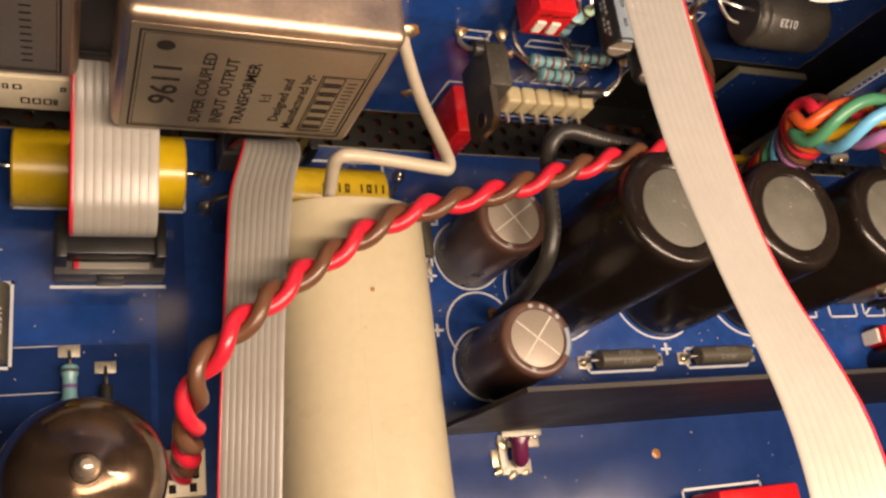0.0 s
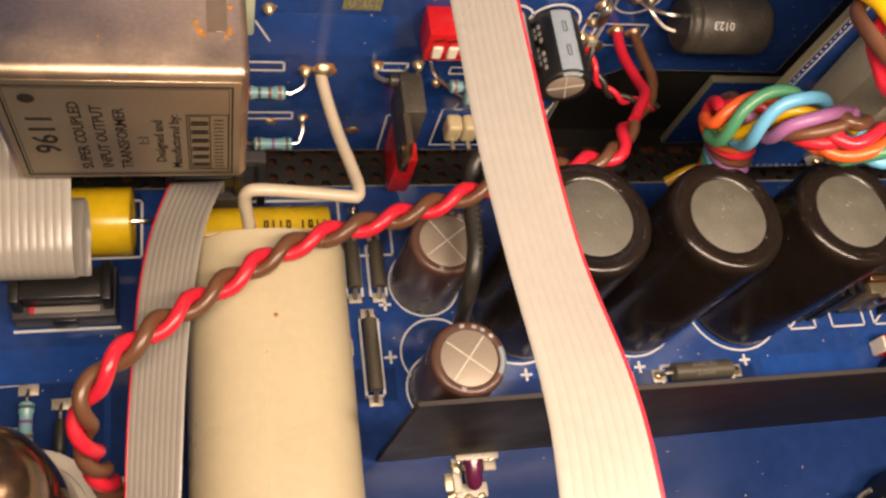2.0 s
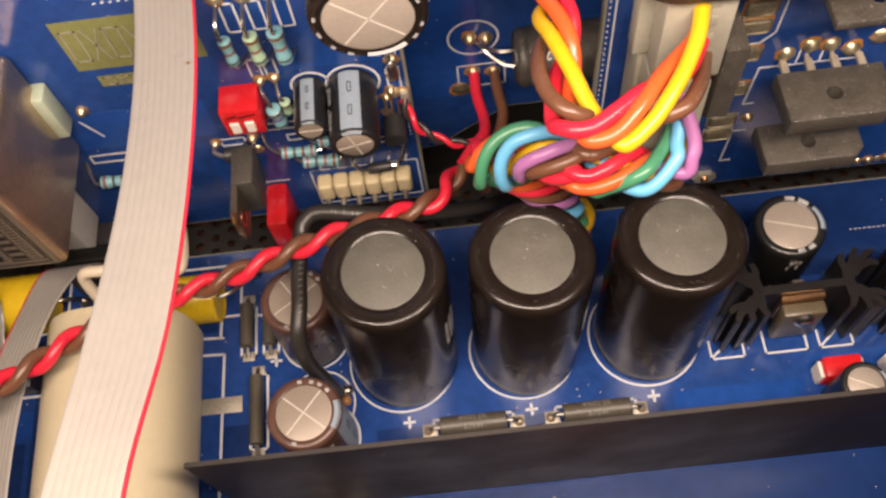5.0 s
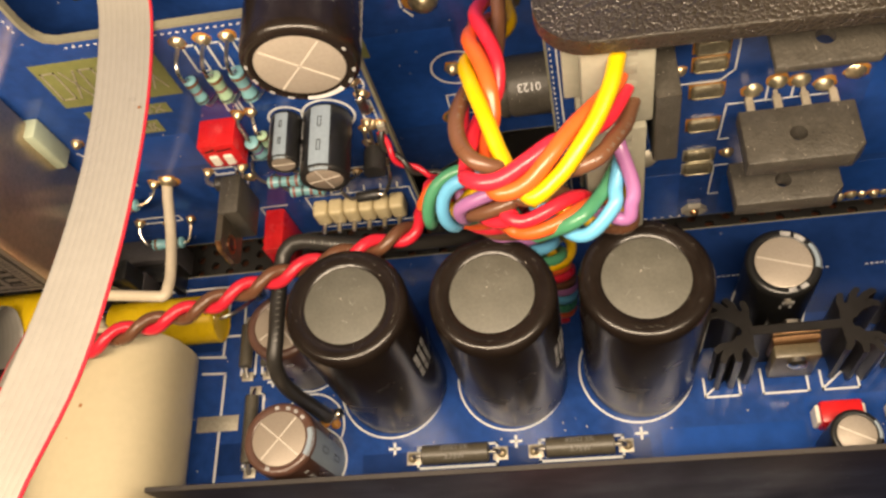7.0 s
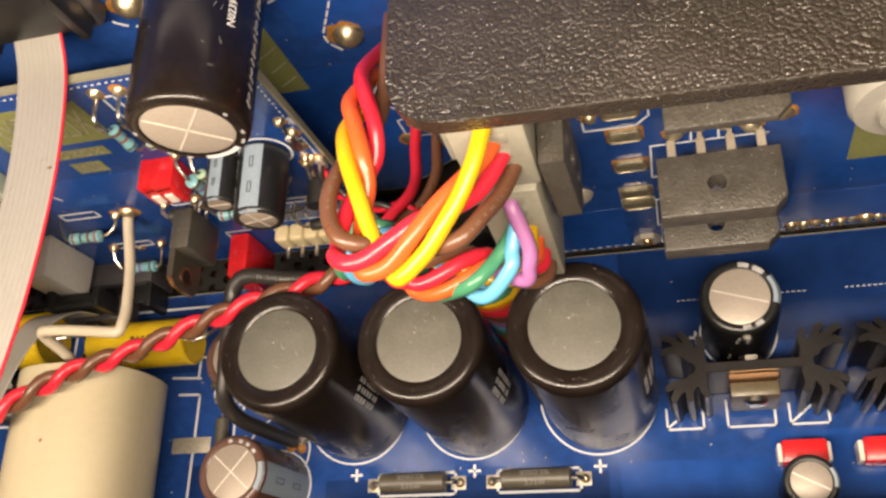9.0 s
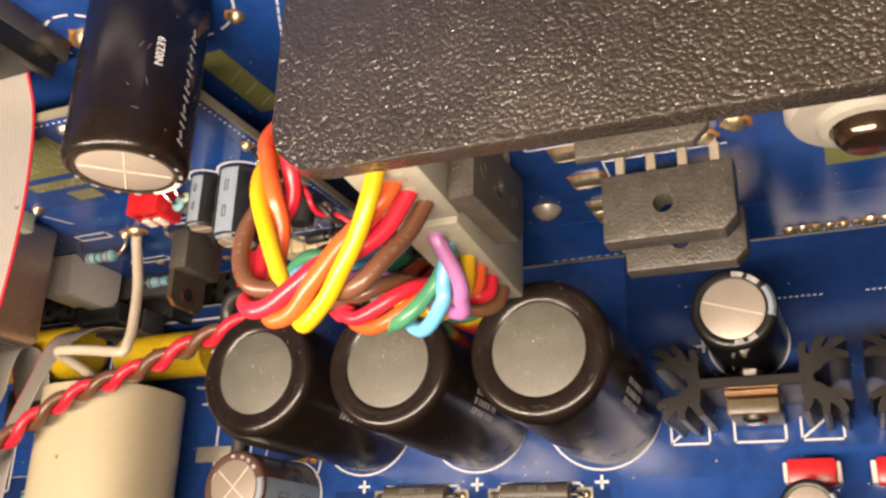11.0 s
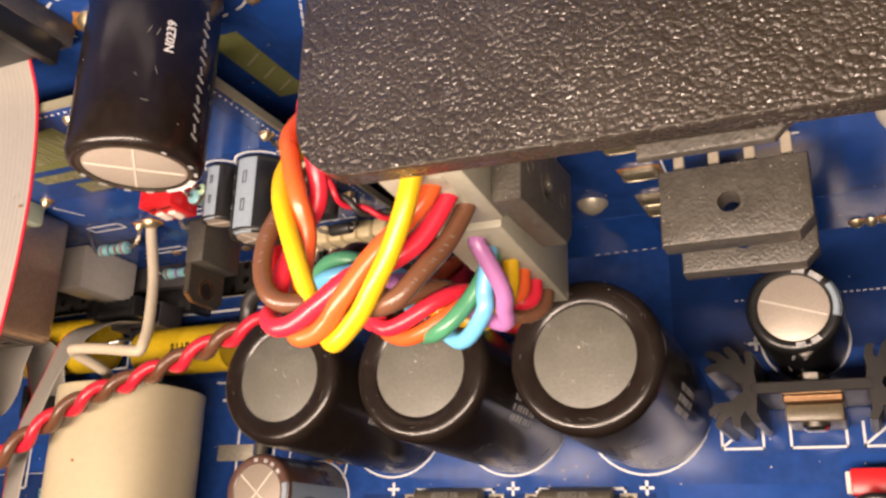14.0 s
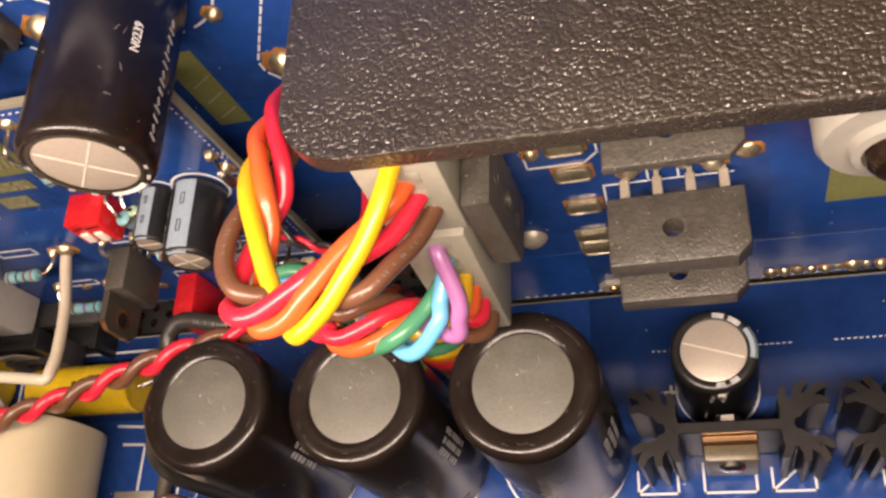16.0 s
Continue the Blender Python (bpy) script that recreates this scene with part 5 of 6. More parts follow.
pin_header = thing("white_wire_socket", (-68.8, -17, 0), "white two-pole plug where the twisted wires end", "connector")
wpart("housing", box(bmesh.new(), (-72.0, -20.0, 0), (-65.6, -13.4, 8.2), 0.3), white_plastic, pin_header)
# Raised black patches stand in for the shade inside openings and slots.
for x in (-70.2, -67.4):
    wpart("opening", box(bmesh.new(), (x - 0.85, -17.6, 8.0), (x + 0.85, -15.4, 8.26), 0.05, 1), ink, pin_header, "black patch for the shade in a wire opening")
    wpart("key_slot", box(bmesh.new(), (x - 0.5, -19.4, 8.0), (x + 0.5, -18.2, 8.26), 0.05, 1), ink, pin_header)

row = thing("white_pin_header", (-3.6, WALL_L, 13.5), "off-white six-pole pin header on the upright board", "connector")
for k in range(6):
    x = -12.6 + 2.98 * k
    wpart("pole", box(bmesh.new(), (x, 41.6, 11.6), (x + 2.86, WALL_L, 16.4), 0.7, 3), cream_plastic, row)
    wpart("pin", rod(bmesh.new(), (x + 1.4, 39.6, 12.4), (x + 1.4, 42, 12.4), 0.42, 8), tin, row)

terminal = thing("terminal_block", (43, 32.5, 43.5), "grey-beige nylon terminal block packed with coloured wires", "connector")
lean = Matrix(((1, 0, 0.02, -0.9), (0, 1, 0.075, -0.075 * 43.6), (0, 0, 1, 0), (0, 0, 0, 1)))


def terminal_part(name, a, b, bevel, owner, label=""):
    bm = box(bmesh.new(), a, b, bevel)
    bmesh.ops.transform(bm, matrix=lean, verts=bm.verts)
    return wpart(name, bm, terminal_grey, owner, label)


low_h = terminal_part("lower_housing", (39.0, 18.7, 43.6), (46.5, 31.0, 66.6), 0.35, terminal)
up_h = terminal_part("upper_housing", (38.9, 19.0, 67.3), (47.2, 30.4, 82.9), 0.35, terminal)
terminal_part("locking_rib", (36.9, 22.6, 68.6), (38.95, 25.4, 79.0), 0.25, terminal, "pale side latch")
terminal_part("locking_rib", (38.3, 24.4, 46.0), (39.05, 29.4, 66.0), 0.25, terminal)
terminal_part("locking_rib", (46.45, 26.0, 46.0), (46.8, 29.0, 66.0), 0.25, terminal)
for k in range(4):
    terminal_part("wire_entry", (42.6, 18.92, 70.4 + 2.9 * k), (45.2, 19.3, 72.2 + 2.9 * k), 0.2, up_h, "collar round a wire")
for k in range(7):
    terminal_part("wire_entry", (42.5, 18.62, 46.6 + 2.9 * k), (44.7, 19.0, 48.4 + 2.9 * k), 0.2, low_h, "collar round a wire")


# ---- heavy parts of the right-hand board ----
def rectifier(at, size, label, leads=True, turn=None):
    """A flat moulded rectifier standing out from the board, with a screw hole and four flat leads."""
    w, d, h = size
    th = thing("bridge_rectifier", at, label, "rectifier", "bridge rectifiers", turn)
    hole, seg = Vector((w * 0.47, -d * 0.52)), 20
    outer = [(0, 0), (0, -d), (w - 1.5, -d), (w, -d + 1.5), (w, 0)]
    bm = bmesh.new()
    # ring of faces between outline and hole, upper and lower side
    rim = []
    for k in range(seg):
        a = 2 * math.pi * k / seg
        dr = Vector((math.cos(a), math.sin(a)))
        best = None
        for p, q in zip(outer, outer[1:] + outer[:1]):
            p, q = Vector(p), Vector(q)
            e = q - p
            den = dr.x * e.y - dr.y * e.x
            if abs(den) < 1e-9:
                continue
            f = p - hole
            t = (f.x * e.y - f.y * e.x) / den
            s = (f.x * dr.y - f.y * dr.x) / den
            if t > 0 and -1e-6 <= s <= 1 + 1e-6 and (best is None or t < best):
                best = t
        rim.append(hole + dr * best)
    for p in outer:
        i = min(range(seg), key=lambda k: (rim[k] - Vector(p)).length)
        rim[i] = Vector(p)
    r = 1.15
    lo = [bm.verts.new((v.x, v.y, 0)) for v in rim]
    hi = [bm.verts.new((v.x, v.y, h)) for v in rim]
    hl = [bm.verts.new((hole.x + r * math.cos(2 * math.pi * k / seg), hole.y + r * math.sin(2 * math.pi * k / seg), 0)) for k in range(seg)]
    hh = [bm.verts.new((hole.x + r * math.cos(2 * math.pi * k / seg), hole.y + r * math.sin(2 * math.pi * k / seg), h)) for k in range(seg)]
    for k in range(seg):
        j = (k + 1) % seg
        bm.faces.new((lo[k], lo[j], hi[j], hi[k]))
        bm.faces.new((hi[k], hi[j], hh[j], hh[k]))
        bm.faces.new((lo[j], lo[k], hl[k], hl[j]))
        bm.faces.new((hh[k], hh[j], hl[j], hl[k]))
    bm.normal_update()
    edges = [e for e in bm.edges if e.is_manifold and e.calc_face_angle() > 1.2 and not any((Vector(v.co[:2]) - hole).length < r + 0.01 for v in e.verts) and abs(e.verts[0].co.z - e.verts[1].co.z) < 1e-6]
    bmesh.ops.bevel(bm, geom=edges, offset=0.28, segments=2, profile=0.5, affect="EDGES")
    body = part("body", bm, grey_epoxy, th, smooth=30)
    part("hole_rim", ring(bmesh.new(), hole, 1.45, 1.7, h - 0.02, h + 0.06), grey_epoxy, body)
    for x in (w * 0.17, w * 0.80):
        part("mould_mark", ring(bmesh.new(), (x, -d * 0.5), 0.72, 0.92, h - 0.02, h + 0.05), grey_epoxy, body)
    if leads:
        for k in range(4):
            x = 2.0 + k * (w - 4.0) / 3
            bm = box(bmesh.new(), (x - 0.55, -0.2, h * 0.40), (x + 0.55, 3.0, h * 0.60), 0.1, 1)
            box(bm, (x - 0.3, 2.9, h * 0.43), (x + 0.3, 5.2, h * 0.57), 0.06, 1)
            part("lead", bm, lead_tin, body, "flat tinned lead")
    return th


rectifier((60.0, 28.8, 51.4), (14.9, 8.3, 3.3), "grey moulded bridge rectifier standing out from the upright board")
rectifier((59.8, 28.0, 39.4), (14.8, 7.0, 3.2), "grey moulded bridge rectifier under another one", False)
rectifier((61.6, 30.6, 70.4), (13.0, 7.6, 1.3), "grey moulded bridge rectifier half hidden under the black plate")
rectifier((47.9, 29.4, 71.6), (15.6, 8.4, 3.0), "grey moulded rectifier standing on edge beside the terminal block", True, Matrix.Rotation(radians(90), 4, "Y"))

plate = thing("crinkle_plate", (38, 18, 83), "black crinkle-painted metal plate overhanging the upright boards", "metal plate")
R = 6.0
outline = [(35.0 + R - R * math.cos(radians(9 * k)), 19.6 + R - R * math.sin(radians(9 * k))) for k in range(11)]
outline += [(150, 17.0), (150, 64), (34.6, 64)]
bm = prism(bmesh.new(), outline, 82.9, 85.2)
edges = [e for e in bm.edges if all(v.co.z > 85 for v in e.verts)]
bmesh.ops.bevel(bm, geom=edges, offset=0.6, segments=3, profile=0.5, affect="EDGES")
wpart("plate", bm, crinkle, plate, smooth=50)

knob = thing("nylon_spacer", (87.4, 32.6, 66), "translucent grey nylon spacer with a metal screw", "spacer")
m = Matrix.Translation((88.4, 32.6, 64.6)) @ OUT_OF_WALL
wpart("flange", lathe(bmesh.new(), [(7.4, 0), (7.4, 5.6), (6.9, 6.4), (4.6, 6.6), (4.4, 7.6), (3.6, 7.8), (3.4, 7.0), (0, 7.0)], 40, m), nylon_clear, knob)
wpart("screw", lathe(bmesh.new(), [(3.2, 6.6), (3.2, 8.6), (2.6, 9.4), (0, 9.6)], 24, m), getter, knob, "dark metal screw head")


# ---- lower board, behind the divider ----
def heatsink(at):
    th = thing("heatsink", at, "black anodised heatsink with splayed fins and a bolted power transistor", "heatsink", "heatsinks on the lower board")
    h0, h1 = 0.4, 15.2
    part("web", box(bmesh.new(), (-7.6, -0.8, h0 + 0.05), (7.6, 0.8, h1 + 0.05), 0.12, 1), anodised, th)
    hub = [(6.8, 0.78), (7.2, 3.0), (9.0, 4.2), (11.6, 5.0), (12.9, 4.4), (13.2, 3.2), (11.2, 1.9), (10.4, 1.1), (9.6, 0.9), (9.2, 0.0), (9.6, -0.9), (10.4, -1.1), (11.2, -1.9), (13.2, -3.2), (12.9, -4.4), (11.6, -5.0), (9.0, -4.2), (7.2, -3.0), (6.8, -0.78)]
    for sx in (-1, 1):
        part("hub", prism(bmesh.new(), [(sx * (6.8 + (x - 6.8) * 0.75), y * (0.85 if y > 0 else 0.7)) for x, y in hub], h0, h1), anodised, th)
        for (x0, y0), (x1, y1) in (((8.2, 2.6), (8.0, 6.0)), ((10.0, 3.6), (11.8, 6.9)), ((11.8, 4.0), (15.2, 6.3)), ((12.0, 3.4), (15.6, 3.4)),
                                   ((8.0, -2.4), (7.2, -6.4)), ((10.0, -3.4), (10.8, -7.2)), ((11.6, -3.8), (14.2, -7.2)), ((12.0, -3.4), (15.4, -4.4))):
            p, q = (Vector((sx * (6.8 + (x - 6.8) * 0.75), y * (0.85 if y > 0 else 0.7))) for x, y in ((x0, y0), (x1, y1)))
            d = (q - p).normalized()
            n = Vector((-d.y, d.x))
            mid = p.lerp(q, 0.55) + n * (0.35 * sx)
            part("fin", prism(bmesh.new(), [tuple(p - n * 0.8), tuple(mid - n * 0.6), tuple(q - n * 0.5), tuple(q + d * 0.2), tuple(q + n * 0.5), tuple(mid + n * 0.6), tuple(p + n * 0.8)], h0 + 0.03, h1 - 0.05), anodised, th)
    for x in (-9, 9):
        part("mounting_pin", rod(bmesh.new(), (x, 0, -0.2), (x, 0, 0.6), 0.5, 8), tin, th)
    trans = part("transistor_body", box(bmesh.new(), (-3.7, -4.3, 1.8), (3.7, -1.95, 12.8), 0.4, 2), olive_case, th, "olive-brown transistor body")
    part("transistor_tab", box(bmesh.new(), (-3.8, -1.9, 6.0), (3.8, -0.82, 13.8), 0.2, 1), copper, trans, "bare copper mounting tab")
    part("screw", lathe(bmesh.new(), [(1.8, 0), (1.8, 0.7), (1.3, 1.2), (0, 1.3)], 18, Matrix.Translation((0, -4.3, 11.0)) @ OUT_OF_WALL), tin, trans, "steel screw head")
    part("screw_end", lathe(bmesh.new(), [(1.8, 0), (1.8, 1.4), (0, 1.5)], 6, Matrix.Translation((0, 0.8, 11.4)) @ Matrix.Rotation(radians(-90), 4, "X")), tin, trans, "steel nut")
    for x in (-2.4, 0, 2.4):
        part("lead", box(bmesh.new(), (x - 0.45, -3.1, -0.1), (x + 0.45, -2.5, 2.8), 0.08, 1), tin, trans)
    return th


sink = heatsink((70.6, 12.0, 0))
copy_thing(sink, Matrix.Translation(P3(99.6, 12.0, 0)))


def film_box(name, a, b, material, label, group="", bevel=0.5):
    th = thing(name, ((a[0] + b[0]) / 2, (a[1] + b[1]) / 2, a[2]), label, "capacitor", group)
    wpart("box", box(bmesh.new(), a, b, bevel, 2), material, th)
    return th


red = film_box("red_film_capacitor", (73.8, -1.6, 0.2), (80.6, 2.2, 5.6), red_box, "small red boxed film capacitor on the lower board", "red film capacitors")
for x in (73.2, 80.3):
    wpart("end_face", box(bmesh.new(), (x, -1.2, 0.2), (x + 0.9, 1.8, 4.4), 0.15, 1), ceramic_white, red, "pale end face")
red = film_box("red_film_capacitor", (85.8, -1.8, 0.2), (93.6, 2.2, 5.6), red_box, "small red boxed film capacitor beside the first", "red film capacitors")
for x in (85.1, 93.2):
    wpart("end_face", box(bmesh.new(), (x, -1.4, 0.2), (x + 0.9, 1.8, 4.4), 0.15, 1), ceramic_white, red, "pale end face")
film_box("red_film_capacitor", (20.4, -36, 0.2), (38.4, -27.2, 9.0), red_box, "large red boxed film capacitor before the divider", "red film capacitors", 0.8)
film_box("grey_film_capacitor", (-64.2, 36.4, 10), (-57.0, WALL_L, 24), grey_box_white, "light grey boxed capacitor on the upright board")
film_box("pale_green_capacitor", (-50.6, 41.2, 42.2), (-47.6, WALL_L, 52.4), pale_green, "pale green boxed capacitor beside the nickel transformer")

divider = thing("metal_divider", (40, -12.8, 0), "thin satin-black sheet-metal divider standing on the lower board", "metal divider")
wpart("sheet", box(bmesh.new(), (-28.9, -13.3, 0), (150, -12.5, 36.9), 0.1, 1), sheet_black, divider)
wpart("top_edge", box(bmesh.new(), (-28.8, -13.24, 36.88), (150, -12.56, 36.96), 0.02, 1), sheet_edge, divider, "worn bright upper edge")

led = thing("purple_diode", (-13.4, -16.5, 0), "small purple light diode with soldered legs before the divider", "diode")
m = Matrix.Translation((-12.9, -16.4, 1.9)) @ Matrix.Rotation(radians(100), 4, "X")
wpart("lens", lathe(bmesh.new(), [(1.5, -1.2), (1.5, 1.4), (1.3, 2.4), (0.7, 3.1), (0, 3.3)], 18, m), led_body, led)
wpart("collar", lathe(bmesh.new(), [(1.8, -1.8), (1.8, -1.1), (1.4, -1.0)], 18, m), led_body, led)
wpart("bracket", box(bmesh.new(), (-15.4, -14.5, 0.1), (-7.8, -13.34, 0.9), 0.2, 2), bracket_tin, led, "tinned bracket")
wpart("bracket_arm", box(bmesh.new(), (-16.2, -19.6, 0.05), (-14.7, -13.9, 0.55), 0.2, 2), bracket_tin, led)
wpart("bracket_tab", box(bmesh.new(), (-14.4, -16.0, 0.05), (-11.0, -14.45, 0.5), 0.2, 2), bracket_tin, led)
wpart("bracket_tab", box(bmesh.new(), (-10.7, -16.4, 0.05), (-8.4, -14.45, 0.7), 0.2, 2), grey_solder, led)
wpart("bracket_foot", box(bmesh.new(), (-16.0, -20.6, 0.04), (-10.4, -18.2, 0.35), 0.15, 2), bracket_tin, led)
wpart("solder_pad", box(bmesh.new(), (-17.6, -19.2, 0.04), (-16.25, -16.2, 0.3), 0.12, 2), solder_dull, led)
rnd = random.Random(9)
for k in range(7):
    q = rnd.uniform(0.28, 0.42)
    wpart("solder_bead", lathe(bmesh.new(), [(q, 0), (q * 0.8, q * 0.6), (0, q)], 8, Matrix.Translation((-14.9 + 0.95 * k, -14.6 + rnd.uniform(-0.1, 0.1), 0.75))), tin, led)
for x, y, q in ((-15.4, -15.6, 0.8), (-16.6, -19.9, 0.6), (-14.0, -20.6, 0.6), (-11.6, -20.4, 0.5)):
    m2 = Matrix.Translation((x, y, 0.2)) @ Matrix.Rotation(rnd.uniform(0, 3), 4, "Z") @ Matrix.Diagonal((1.3, 0.9, 1, 1))
    wpart("solder_lump", lathe(bmesh.new(), [(q * 1.3, 0), (q * 1.2, q * 0.3), (q * 0.7, q * 0.6), (0, q * 0.7)], 9, m2), solder, led)
wpart("flux_stain", lathe(bmesh.new(), [(1.0, 0), (0.8, 0.1), (0, 0.12)], 9, Matrix.Translation((15.5, -19.3, 0))), flux, led)

choke = thing("ring_choke", (68, -34, 0), "black ring choke with green and yellow wire ends", "coil")
bm = bmesh.new()
ring(bm, (68, -33), 3.2, 9.5, 0.5, 11.0)
bmesh.ops.bevel(bm, geom=bm.edges[:], offset=1.0, segments=2, profile=0.5, affect="EDGES")
wpart("core", bm, black_plastic, choke)
wpart("end_face", ring(bmesh.new(), (68, -33), 5.4, 8.8, 10.9, 11.15, 20, 150), rust, choke, "brown end winding")
wpart("green_end", rod(bmesh.new(), (56, -31.5, 2), (58.6, -32.6, 6), 1.0, 10), w_green, choke)
wpart("yellow_end", rod(bmesh.new(), (60, -36, 7), (66, -37.4, 11.6), 1.2, 10), w_yellow, choke)
wpart("lead", tube(bmesh.new(), spline([(55.4, -33, 0.2), (55.4, -31, 3), (57, -28, 5), (59, -27, 6)], 10), 0.5, 8), tin, choke)

# valve
valve = thing("vacuum_valve", (-82.2, -19.4, 0), "glass vacuum valve with a smoky mirrored top standing in its socket", "vacuum tube")
part("socket", lathe(bmesh.new(), [(11.4, 0), (11.6, 0.4), (11.6, 6.4), (11.0, 7.0), (9.6, 7.2), (9.4, 6.6), (0, 6.4)], 40), ceramic_white, valve, "white ceramic socket")
part("getter_mirror", lathe(bmesh.new(), [(8.55, 27), (8.6, 31), (8.45, 35), (7.7, 38.8), (6.0, 41.6), (3.4, 43.2), (1.4, 43.6)], 48), getter, valve, "smoky silver getter film")
part("glass_bulb", lathe(bmesh.new(), [(8.4, 6.8), (8.8, 8.6), (8.9, 14), (8.9, 31), (8.7, 35.4), (7.9, 39.2), (6.1, 42.1), (3.4, 43.8), (1.5, 44.3), (1.2, 44.6)], 48), glass, valve, "clear glass bulb")
part("sealed_tip", lathe(bmesh.new(), [(1.3, 43.8), (1.25, 44.8), (1.0, 45.9), (0.55, 46.8), (0, 47.0)], 20), tip_highlight, valve, "sealed glass tip, coloured bright for its highlights")
part("anode", box(bmesh.new(), (-4.6, -2.6, 9), (4.6, 2.6, 27), 0.8, 2), valve_metal, valve, "grey metal anode")
part("mica_disc", lathe(bmesh.new(), [(7.6, 27.2), (7.6, 27.6), (0, 27.6)], 30), nylon_clear, valve)
for o in valve.children:
    if o.name.startswith("glass_bulb"):
        o.visible_shadow = False


# ---- resistors and other small parts ----
def resistor(at, direction, length, r, body, bands, lead_a, lead_b, label, group, name="resistor", cat="resistor", lead_r=0.3):
    th = thing(name, at, label, cat, group)
    d = Vector(direction).normalized()
    m = d.to_track_quat("Z", "Y").to_matrix().to_4x4()
    h = length / 2
    prof = [(0, -h), (r * 0.7, -h), (r, -h + 0.25), (r, -h * 0.55), (r * 0.84, -h * 0.42), (r * 0.84, h * 0.42), (r, h * 0.55), (r, h - 0.25), (r * 0.7, h), (0, h)] if bands else \
           [(0, -h), (r * 0.9, -h), (r, -h + 0.15), (r, h - 0.15), (r * 0.9, h), (0, h)]
    core = part("body", lathe(bmesh.new(), prof, 16, m), body, th)
    for k, b in enumerate(bands):
        z = -h * 0.72 + k * h * 1.44 / max(1, len(bands) - 1)
        rr = r * (1.02 if abs(z) > h * 0.52 else 0.87)
        part("colour_band", lathe(bmesh.new(), [(rr, z - 0.26), (rr, z + 0.26)], 16, m), b, core, "painted colour band")
    for end, path in ((-1, lead_a), (1, lead_b)):
        if path:
            pts = [d * (end * h * 0.98)] + [Vector(p) - Vector(at) for p in path]
            part("lead", tube(bmesh.new(), spline([tuple(p) for p in pts], 12), lead_r, 7), tin, th, "bent tinned lead")
    return th


B4 = [band_mats[0], band_mats[1], band_mats[2], band_mats[0]]
B3 = [band_mats[2], band_mats[3], band_mats[1]]
G = "small resistors on the upright board"
L = "pale blue banded resistor on the upright board"
resistor((-45.6, 41.4, 27.6), (1, 0, 0), 6.6, 1.15, res_blue, B4, [(-50, 41.4, 27.8), (-51.4, 45, 29)], [(-41.0, 41.4, 27.8), (-39.2, 42.6, 28.4), (-39.0, 45, 28.9)], L, G)
resistor((-43.6, 41.0, 12.4), (1, 0, 0), 6.6, 1.15, res_blue, B3, [(-48.2, 41.2, 12.6), (-49.2, 43, 14), (-49, 45, 15)], [(-39.2, 41.2, 12.6), (-38.4, 43, 13.8), (-38.4, 45, 14.6)], L, G)
resistor((-12.8, 41.0, 30.6), (1, 0, -0.05), 6.2, 1.1, res_blue, B4, [(-17.0, 41.4, 31.2), (-18.4, 43.0, 31.6), (-18.8, 45, 31.8)], [(-8.8, 41.4, 30.6), (-8, 45, 31)], L, G)
resistor((-9.6, 40.6, 27.6), (1, 0, -0.08), 6.4, 1.2, res_blue, [band_mats[0], band_mats[1], band_mats[0], band_mats[2]], [(-14, 41.4, 28.2), (-16.6, 45, 27)], [(-5.4, 41.4, 27.4), (-2, 43, 26), (-1.5, 45, 25)], L, G)
resistor((-6.0, 40.8, 33.4), (1, 0, 0.05), 6.2, 1.1, res_blue, B4, [(-10.4, 41.4, 33.6), (-11.4, 45, 33.2)], [(-2, 41.6, 33.6), (-1, 45, 34)], L, G)
for x, body, k in ((-17.0, res_blue, 0), (-13.1, res_green, 1), (-9.4, res_blue, 2)):
    r = 1.0 + 0.12 * k
    resistor((x - 0.2, 41.8, 57.8), (0.06, -0.1, -1), 5.0 + 0.6 * k, r, body, [band_mats[2], band_mats[0], band_mats[1]], [(x - 0.3, 40.6, 62.0), (x - 0.2, 41.2, 64.4), (x, 45, 65.3)], [(x + 0.2, 42.2, 53.6), (x + 1.2, 44.9, 53.0)],
             "pale banded resistor on bowed leads at the board's upper edge", "resistors at the upper edge")
resistor((-14.2, 41.8, 40.6), (0.05, 0.1, -1), 5.2, 1.2, res_blue, B3, [(-14.6, 41.6, 44.4), (-15.4, 43, 46), (-15.6, 45, 46.4)], [(-14.0, 42.6, 36.8), (-13.8, 45, 36)], L, G)
resistor((-12.3, 42.4, 42.0), (0, 0.1, -1), 3.6, 0.9, res_green, [band_mats[2], band_mats[1]], [(-12.8, 42.2, 45), (-13.2, 45, 46.6)], [(-12.2, 45, 38.6)], L, G)
resistor((-23.6, 42.2, 30.4), (1, 0, 0), 4.4, 1.35, black_matt, [], [(-26.6, 42.2, 30.4), (-27.8, 43.2, 30.4), (-27.6, 45, 30.6)], [(-21, 42.4, 30.6), (-20.6, 45, 31.2)], "black moulded diode on bowed leads", "diodes", "diode", "diode", 0.4)
resistor((0.2, 41.0, 22.6), (1, 0, 0.1), 4.2, 1.0, black_matt, [], [(-3.2, 41, 22.2), (-4.6, 42, 23.6), (-4.6, 45, 24.4)], [(3.4, 41, 23), (4.8, 42.4, 25), (4.8, 45, 27)], "black glass diode on long bowed leads", "diodes", "diode", "diode", 0.35)
resistor((5.6, 43.6, 46.6), (0, 0, 1), 3.4, 0.8, tin, [], [(5.6, 44, 44.6), (5.4, 45, 43.6)], [(5.4, 44, 48.8), (5.2, 45, 51.2)], "small bare jumper on the upright board", "jumpers", "wire_jumper", "wire link", 0.3)
